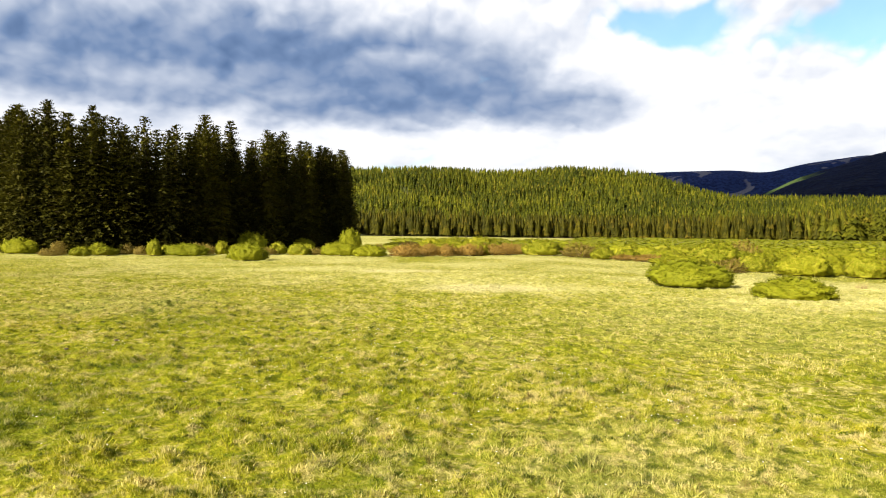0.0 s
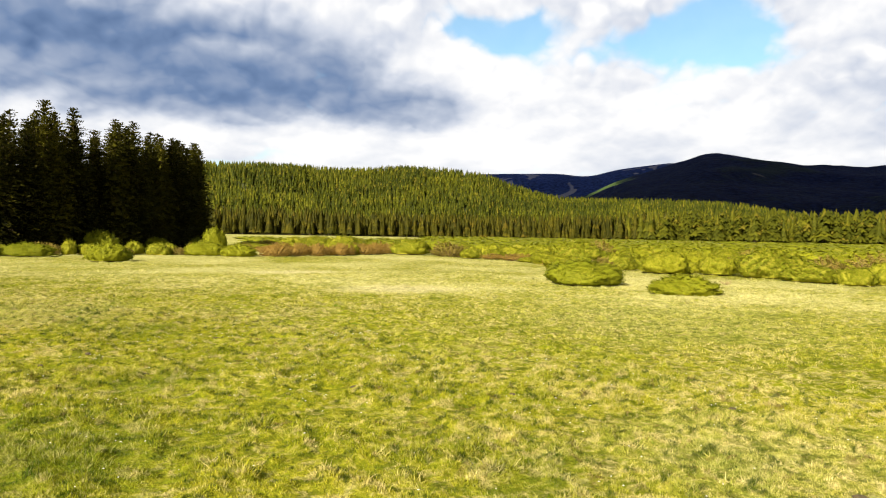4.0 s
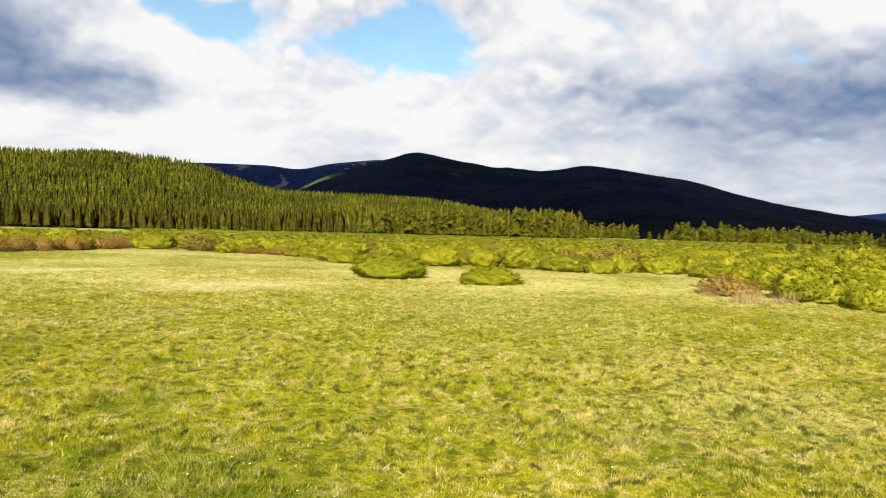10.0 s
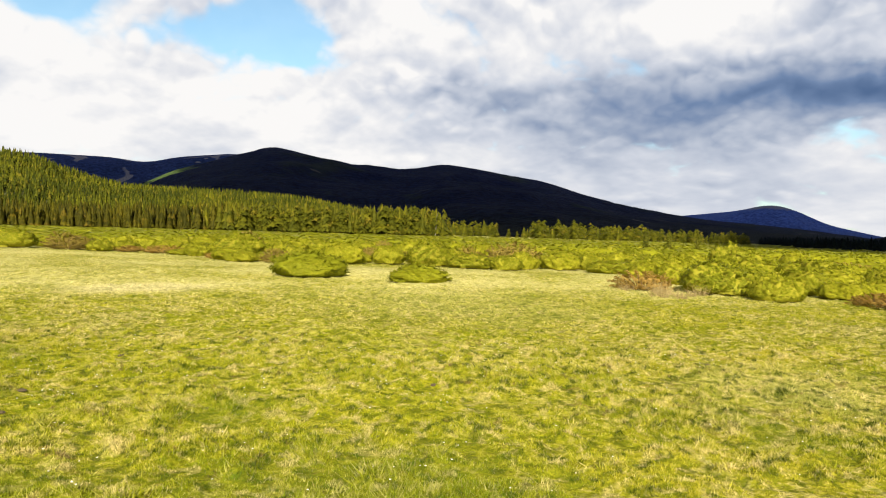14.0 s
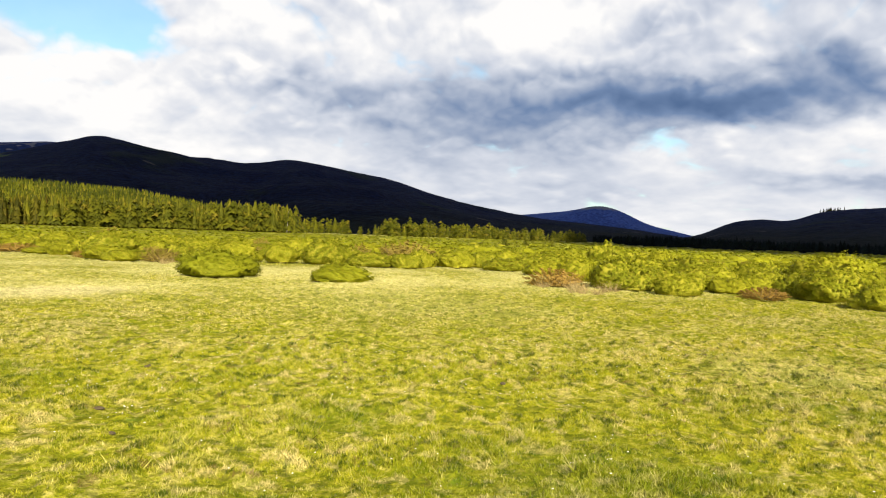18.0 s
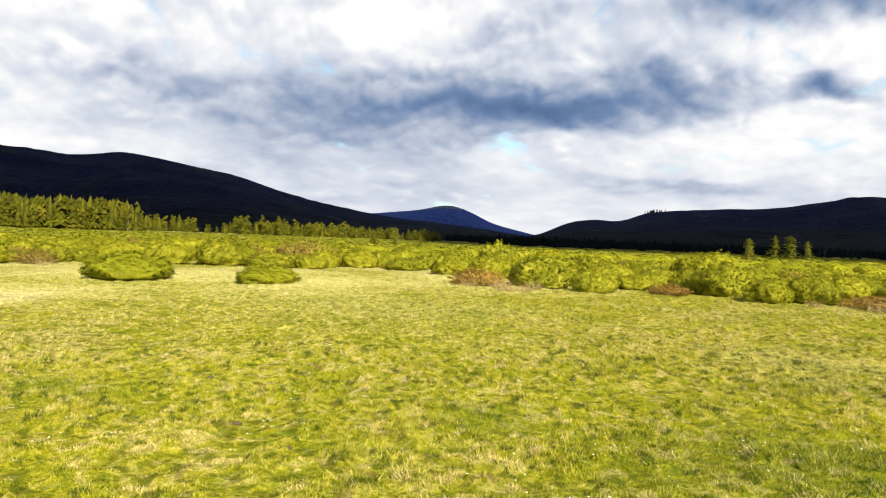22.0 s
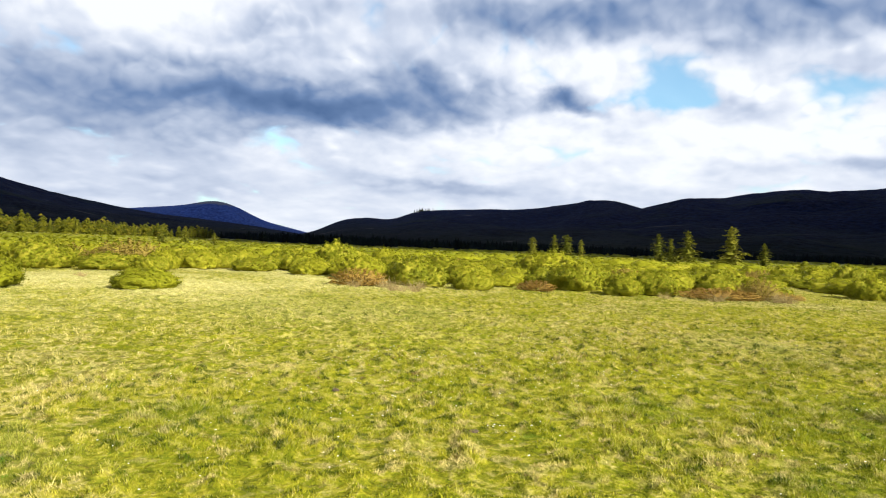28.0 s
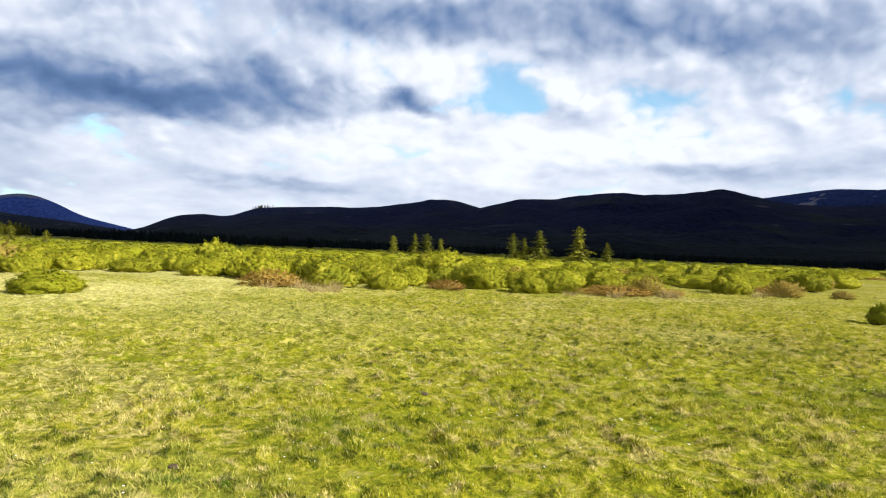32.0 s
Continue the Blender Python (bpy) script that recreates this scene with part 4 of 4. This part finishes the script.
# bushes that stand alone on the grass: x, y, half widths, height, turn
for x, y, rx, ry, h, turn in ((21.0, 59.2, 3.8, 2.8, 2.2, -35), (24.4, 48.6, 3.0, 2.3, 1.45, -30), (-27.8, 99.5, 2.9, 2.3, 2.5, 0),
                              (-41.5, 113, 3.6, 2.2, 1.9, 0), (-36.5, 133, 3.0, 2.6, 3.6, 0), (-56, 124, 3.0, 2.4, 2.4, 0), (-62, 118, 3.0, 2.0, 2.2, 0),
                              (-50, 128, 2.6, 2.2, 2.2, 0), (-68, 112, 3.0, 2.2, 2.4, 0), (-75, 108, 3.4, 2.2, 2.2, 0), (-17.8, 121, 3.6, 2.4, 2.2, 0),
                              (-12.6, 118.5, 3.2, 2.2, 1.9, 0), (-17.0, 128, 2.2, 2.0, 4.4, 0), (10.6, -6.2, 1.2, 1.1, 1.3, 0),
                              (-44, 146, 2.6, 2.2, 2.6, 0), (-30, 150, 2.4, 2.2, 2.4, 0), (-23, 158, 2.4, 2.2, 2.2, 0)):
    shrub(lone_kinds[rng.integers(4)], x, y, rx, ry, h, turn, "rounded yellow-green willow bush standing alone on the pasture", "lone willow bushes")

for q in range(26):
    bear, away = radians(-30 + 25.5 * (q + 0.8 * rng.random()) / 26), 122 + 6 * rng.random()
    drab = q % 5 < 2
    shrub(olive_kinds[rng.integers(4)] if drab else near_kinds[rng.integers(7)], away * math.sin(bear), away * math.cos(bear), 1.2 + 0.9 * rng.random(), 1.2 + 0.6 * rng.random(),
          1.2 + 1.2 * rng.random(), rng.random() * 360, "thin olive bush with bare twigs along the forest foot" if drab else "low yellow-green bush along the foot of the dark forest", "forest edge bushes")

# edge of the continuous scrub: x of its border at each y
EDGE_Y = [-140, -60, -38, -21, -3, 5, 14, 25, 30, 38, 47, 55, 62, 79, 84, 110, 126, 132, 150, 180, 230]
EDGE_X = [130, 72, 54, 39, 32, 33, 39, 35, 35, 32, 35, 38, 34, 33, 29, 34, 22, 4, -10, -14, -16]
pts, sizes = [], []
cells = {}
for tries in range(90000):
    if tries % 2:
        x, y = rng.uniform(20, 110), rng.uniform(-60, 130)
    else:
        x, y = rng.uniform(-20, 640), rng.uniform(-260, 560)
    away = math.hypot(x, y)
    depth = x - np.interp(y, EDGE_Y, EDGE_X)
    if depth < 0.8 or away > 640 or (away > 330 and x < 0.2 * y):
        continue
    bearing = math.degrees(math.atan2(x + 15, y - 15))
    if rng.random() < 0.6 * (bearing > 108) or vnoise(np.array(x / 13), np.array(y / 13), 3) > 0.70 + 0.2 * (away > 150):
        continue
    if bearing > 75 and away > 400:
        continue
    grow = 1 + max(0, away - 110) / 130
    r = (2.0 + 2.4 * rng.random() ** 1.5) * grow
    need = r * (0.90 + 0.08 * (away > 180))
    c = (int(x // 26), int(y // 26))
    if any((x - a) ** 2 + (y - b) ** 2 < (need + e * 0.85) ** 2 * 0.95 for i_ in (-1, 0, 1) for k_ in (-1, 0, 1)
           for a, b, e in cells.get((c[0] + i_, c[1] + k_), ())):
        continue
    cells.setdefault(c, []).append((x, y, r))
    pts.append((x, y, depth, r, bearing))
pts.sort(key=lambda p: p[2] + 0.35 * math.hypot(p[0] - 20, p[1] - 25))
mid_set, far_set = [], []
for q, (x, y, depth, r, bearing) in enumerate(pts):
    big = float(vnoise(np.array(x / 10), np.array(y / 10), 7))
    h = (0.55 + 2.6 * big ** 2.2 + 0.5 * rng.random() + 0.34 * min(r, 3.4)) * (1.0 if 20 < y < 50 else 0.55 + 0.45 * min(depth / 8, 1))
    h *= float(np.interp(bearing, (78, 96, 106, 112), (1.0, 0.85, 0.66, 0.58)))
    h = min(h, 0.35 + 0.62 * r, float(np.interp(math.hypot(x + 12, y - 12), (70, 120, 180, 300), (3.4, 2.7, 2.1, 1.9))))
    if q < 290:
        h *= 0.72 + 0.62 * rng.random()
        red = depth < 3.5 and vnoise(np.array(x / 5), np.array(y / 5), 31) > (0.42 if bearing > 80 else 0.58)
        drab = not red and rng.random() < 0.10
        kind = russet_kinds[rng.integers(3)] if red else olive_kinds[rng.integers(4)] if drab else near_kinds[rng.integers(7)]
        shrub(kind, x, y, r, r * (0.8 + 0.4 * rng.random()), h * (0.75 if red else 1), rng.random() * 360,
              "low russet willow shrub still bare-twigged at the scrub's edge" if red
              else "thin olive-brown willow shrub with bare twigs" if drab else "dense yellow-green willow shrub in continuous scrub",
              "willow scrub shrubs")
    elif math.hypot(x, y) < 150:
        mid_set.append((x, y, -0.1, h * 0.84, r))
    else:
        far_set.append((x, y, -0.1, h * 0.88, r))
for x, y, r, h, drab in ((42.5, -18.5, 2.8, 2.2, 0), (38.6, -22.4, 2.4, 1.9, 1), (35.5, -3.2, 2.4, 1.8, 1), (50, -36, 3.2, 2.4, 0), (55, -42, 3.0, 2.0, 1),
                         (61, -52, 3.2, 2.2, 0), (46, -29, 2.2, 1.5, 1), (36.5, -28.5, 1.6, 0.9, 1)):
    shrub(olive_kinds[rng.integers(4)] if drab else near_kinds[rng.integers(7)], x, y, r, r * 0.85, h, rng.random() * 360,
          "thin olive-brown willow shrub with bare twigs" if drab else "rounded yellow-green willow bush standing alone on the pasture",
          "lone willow bushes")
# russet band by the forest's end
for q in range(22):
    x, y = -7 + 23 * q / 21 + rng.normal(0, 1.0), 119 + 17 * q / 21 + 4 * rng.random()
    shrub(russet_kinds[rng.integers(3)], x, y, 2.6, 2.0, 1.9 + rng.random() * 0.5, rng.random() * 360,
          "low russet willow shrub still bare-twigged at the scrub's edge", "russet shrubs")
# three small bushes far out on the plain
for bear, away in ((120.4, 285), (122.2, 292), (128.1, 275)):
    x, y = -27.5 + away * math.sin(radians(bear)), 33.5 + away * math.cos(radians(bear))
    shrub(lone_kinds[rng.integers(4)], x, y, 1.7, 1.6, 2.3, rng.random() * 360, "small pale willow bush alone far out on the plain", "lone willow bushes")
mid_set, far_set = np.array(mid_set), np.array(far_set)
mid_kinds = [shrub_meshes(rng, 800, M_WILLOW, 0.075, 120, 3)[2] for q in range(5)]
far_kinds = [shrub_meshes(rng, 260, M_WILLOW, 0.12, 60, 2)[2] for q in range(5)]
scatter("willow_scrub", mid_kinds, mid_set[:, :3], mid_set[:, 3], mid_set[:, 4], M_WILLOW,
        "continuous yellow-green willow scrub across the valley floor", "willow scrub")
scatter("far_willow_scrub", far_kinds, far_set[:, :3], far_set[:, 3], far_set[:, 4], M_WILLOW,
        "distant yellow-green willow scrub across the valley floor", "willow scrub")


# ---------------------------------------------------------------- grass
def grass(name, n, r0, r1, a0, a1, blade, width, blades, spread, seed, label):
    rng = np.random.default_rng(seed)
    r = np.sqrt(r0 * r0 + (r1 * r1 - r0 * r0) * rng.random(n))
    r *= 1 + 0.45 * rng.random(n) ** 2
    a = np.radians(a0 + (a1 - a0) * rng.random(n))
    x, y = 2 + r * np.sin(a), 28 + r * np.cos(a)
    clump = np.clip(fbm(x / 0.48, y / 0.48, 2, 5) * 0.65 + fbm(x / 2.6, y / 2.6, 2, 43) * 0.35, 0.2, 0.8)
    vigour = 0.32 + 4.2 * (clump - 0.2) ** 1.9 * (0.6 + 0.8 * rng.random(n))
    x, y, vigour = np.repeat(x, blades), np.repeat(y, blades), np.repeat(vigour, blades)
    k = len(x)
    off = rng.normal(0, spread, (k, 2)) * vigour[:, None]
    x, y = x + off[:, 0], y + off[:, 1]
    z = ground_z(x, y) - 0.015
    h = blade * vigour * (0.5 + 0.8 * rng.random(k))
    t = rng.random(k) * 2 * math.pi
    lean = off / spread * 0.30 * h[:, None] + rng.normal(0, 0.38, (k, 2)) * h[:, None]
    wd = width * (0.6 + 0.8 * rng.random(k))
    base = np.stack([x, y, z], 1)
    side = np.stack([np.cos(t) * wd, np.sin(t) * wd, np.zeros(k)], 1)
    tip = base + np.stack([lean[:, 0], lean[:, 1], h], 1)
    v = np.stack([base - side, base + side, tip], 1).reshape(-1, 3)
    ob = new(name, mesh_np(name, v, tris(v), M_BLADE))
    return tagged(ob, label, "grass", kind="stuff")


grass("grass_near", 86000, 3, 22, 145, 312, 0.085, 0.0100, 9, 0.065, 50, "short cropped yellow-green pasture grass in tufts")
grass("grass_middle", 46000, 0, 34, 0, 360, 0.10, 0.015, 8, 0.085, 52, "cropped yellow-green pasture grass with straw-pale tips")
grass("grass_far", 42000, 34, 85, 0, 360, 0.12, 0.032, 6, 0.17, 51, "short yellow-green and straw-pale pasture grass")


# ---------------------------------------------------------------- small things on the grass
mat, n, b, out = material("dry_reed")
isl = n.add("ShaderNodeNewGeometry").outputs["Random Per Island"]
n.set(b.inputs["Base Color"], n.mix(isl, (0.24, 0.18, 0.07), (0.40, 0.31, 0.14)))
b.inputs["Roughness"].default_value = 0.8
M_REED = mat
mat, n, b, out = material("dung")
n.set(b.inputs["Base Color"], n.mix(n.noise(place(n), 30.0), (0.045, 0.032, 0.018), (0.10, 0.075, 0.04)))
b.inputs["Roughness"].default_value = 0.9
M_DUNG = mat
mat, n, b, out = material("flower_petals")
n.set(b.inputs["Base Color"], n.mix(n.add("ShaderNodeNewGeometry").outputs["Random Per Island"], (0.72, 0.72, 0.66), (0.85, 0.84, 0.82)))
b.inputs["Roughness"].default_value = 0.6
M_PETAL = mat


def reed_mesh(rng, blades):
    a, r = rng.random(blades) * 6.2832, 0.35 * np.sqrt(rng.random(blades))
    base = np.stack([r * np.cos(a), r * np.sin(a), np.full(blades, -0.05)], 1)
    h = 0.35 + 0.5 * rng.random(blades) ** 1.5
    tip = base + np.stack([rng.normal(0, 0.22, blades) + 0.4 * r * np.cos(a), rng.normal(0, 0.22, blades) + 0.4 * r * np.sin(a), h], 1)
    t = rng.random(blades) * 6.2832
    side = np.stack([np.cos(t), np.sin(t), np.zeros(blades)], 1) * 0.010
    v = np.stack([base - side, base + side, tip], 1).reshape(-1, 3)
    return mesh_np("reed_clump", v, tris(v), M_REED)


rng = np.random.default_rng(77)
reeds = [reed_mesh(rng, 150) for _ in range(3)]
for q in range(15):
    y = -25 + 112 * rng.random()
    x = np.interp(y, EDGE_Y, EDGE_X) - 0.6 - 1.6 * rng.random() ** 2
    if q < 6:
        x, y = 33.4 + rng.normal(0, 1.2), 30 + rng.normal(0, 2.0)
    ob = new("reed_clump", reeds[q % 3])
    sc = 0.8 + 0.7 * rng.random()
    ob.matrix_world = pose(x, y, float(ground_z(np.array(x), np.array(y))), 0, 0, rng.random() * 360) @ Matrix.Diagonal((sc * 1.5, sc * 1.5, sc, 1))
    tagged(ob, "clump of dry tan grass stalks at the scrub's edge", "dry grass", "dry grass clumps")


def dung_mesh(rng):
    bm = bmesh.new()
    bmesh.ops.create_icosphere(bm, subdivisions=2, radius=0.09)
    for p in bm.verts:
        p.co *= 1 + 0.25 * (noise.noise(p.co * 18 + Vector((rng.random() * 0.01, 3.0 * len(bm.verts), 1.0))))
        p.co.z = max(p.co.z, -0.03) * 0.5
    me = bpy.data.meshes.new("dung_heap")
    bm.to_mesh(me)
    bm.free()
    me.materials.append(M_DUNG)
    return me


heaps = [dung_mesh(rng) for _ in range(2)]
for q in range(14):
    a, r = math.radians(150 + 165 * rng.random()), 4 + 18 * rng.random()
    x, y = 2 + r * math.sin(a), 28 + r * math.cos(a)
    ob = new("dung_heap", heaps[q % 2])
    sc = 0.7 + 0.6 * rng.random()
    ob.matrix_world = pose(x, y, float(ground_z(np.array(x), np.array(y))), 0, 0, rng.random() * 360) @ Matrix.Diagonal((sc, sc * 1.3, sc, 1))
    tagged(ob, "small dark brown heap of dung on the grass", "dung", "dung heaps")

k = 620
a = np.radians(150 + 160 * rng.random(k))
r = 4 + 20 * rng.random(k)
thick = np.repeat(rng.random(k // 5) < 0.6, 5)
cx, cy = 2 + r * np.sin(a), 28 + r * np.cos(a)
cx = np.where(thick, np.repeat(cx[::5], 5) + rng.normal(0, 0.5, k), cx)
cy = np.where(thick, np.repeat(cy[::5], 5) + rng.normal(0, 0.5, k), cy)
cz = ground_z(cx, cy) + 0.07 + 0.05 * rng.random(k)
fa = np.linspace(0, 2 * math.pi, 5, endpoint=False)
rad = 0.014 + 0.012 * rng.random(k)
ringp = np.stack([cx[:, None] + rad[:, None] * np.cos(fa), cy[:, None] + rad[:, None] * np.sin(fa), np.repeat(cz[:, None], 5, 1)], -1)
mid_p = np.stack([cx, cy, cz + 0.012], -1)[:, None]
fv = np.concatenate([ringp, mid_p], 1).reshape(-1, 3)
ff = np.stack([np.arange(5), (np.arange(5) + 1) % 5, np.full(5, 5)], 1)[None] + (np.arange(k) * 6)[:, None, None]
tagged(new("white_flowers", mesh_np("white_flowers", fv, ff.reshape(-1, 3), M_PETAL)), "tiny white flowers scattered in the pasture", "flowers", kind="stuff")


# ---------------------------------------------------------------- unseen cloud sheet, added to shade the mountains
def cloud(x0, x1, y0, y1, z, thick, seed):
    nx, ny = 80, 150
    X, Y = np.meshgrid(np.linspace(x0, x1, nx), np.linspace(y0, y1, ny), indexing="ij")
    u, v = np.linspace(-1, 1, nx)[:, None], np.linspace(-1, 1, ny)[None]
    # near edge bent inwards so the added shade also covers the far plain
    X = X + (np.interp(Y - oy, (-4200, -900, -260, 60, 190, 330, 700), (-900, -260, 235, 250, 420, 900, 930)) - 930) * (1 - u) / 2
    edge = np.clip(1 - np.maximum(np.abs(u), np.abs(v)) ** 4, 0, 1)
    lump = fbm(X / 260, Y / 260, 4, seed)
    top = z + edge * thick * (0.35 + lump)
    bot = z - edge * thick * 0.25 * fbm(X / 180, Y / 180, 3, seed + 4)
    tv = np.stack([X, Y, top], -1).reshape(-1, 3)
    bv = np.stack([X, Y, bot], -1).reshape(-1, 3)
    i, k = np.meshgrid(np.arange(nx - 1), np.arange(ny - 1), indexing="ij")
    f = np.stack([i * ny + k, (i + 1) * ny + k, (i + 1) * ny + k + 1, i * ny + k + 1], -1).reshape(-1, 4)
    # hole cut in the sheet to let sun onto the mountain's green patch
    reach = (z - 205) / math.tan(radians(SUN_EL))
    hx, hy = SUNLIT_LEA[0] + math.sin(radians(SUN_AZ)) * reach, SUNLIT_LEA[1] + math.cos(radians(SUN_AZ)) * reach
    mx_, my_ = X.reshape(-1)[f].mean(1) - hx, Y.reshape(-1)[f].mean(1) - hy
    along = mx_ * math.sin(radians(26)) + my_ * math.cos(radians(26))
    across = mx_ * math.cos(radians(26)) - my_ * math.sin(radians(26))
    f = f[~((np.abs(along) < 420) & (np.abs(across) < 95))]
    return np.concatenate([tv, bv]), np.concatenate([f, f[:, ::-1] + nx * ny])


mat, n, b, out = material("shading_cloud")
puff = n.noise(place(n), 0.004, 5.0, 0.6)
n.set(b.inputs["Base Color"], n.mix(puff, (0.70, 0.72, 0.76), (0.85, 0.86, 0.88)))
b.inputs["Roughness"].default_value = 1.0
CLOUD_Z = 1500.0
off = CLOUD_Z / math.tan(radians(SUN_EL))
ox, oy = math.sin(radians(SUN_AZ)) * off, math.cos(radians(SUN_AZ)) * off
cv, cf = cloud(930 + ox, 4500 + ox, -4200 + oy, 4800 + oy, CLOUD_Z, 160, 60)
tagged(new("cloud", mesh_np("cloud", cv, cf, mat, True)), "broad grey cloud sheet, unseen overhead, added to shade the mountains", "cloud", kind="structure")
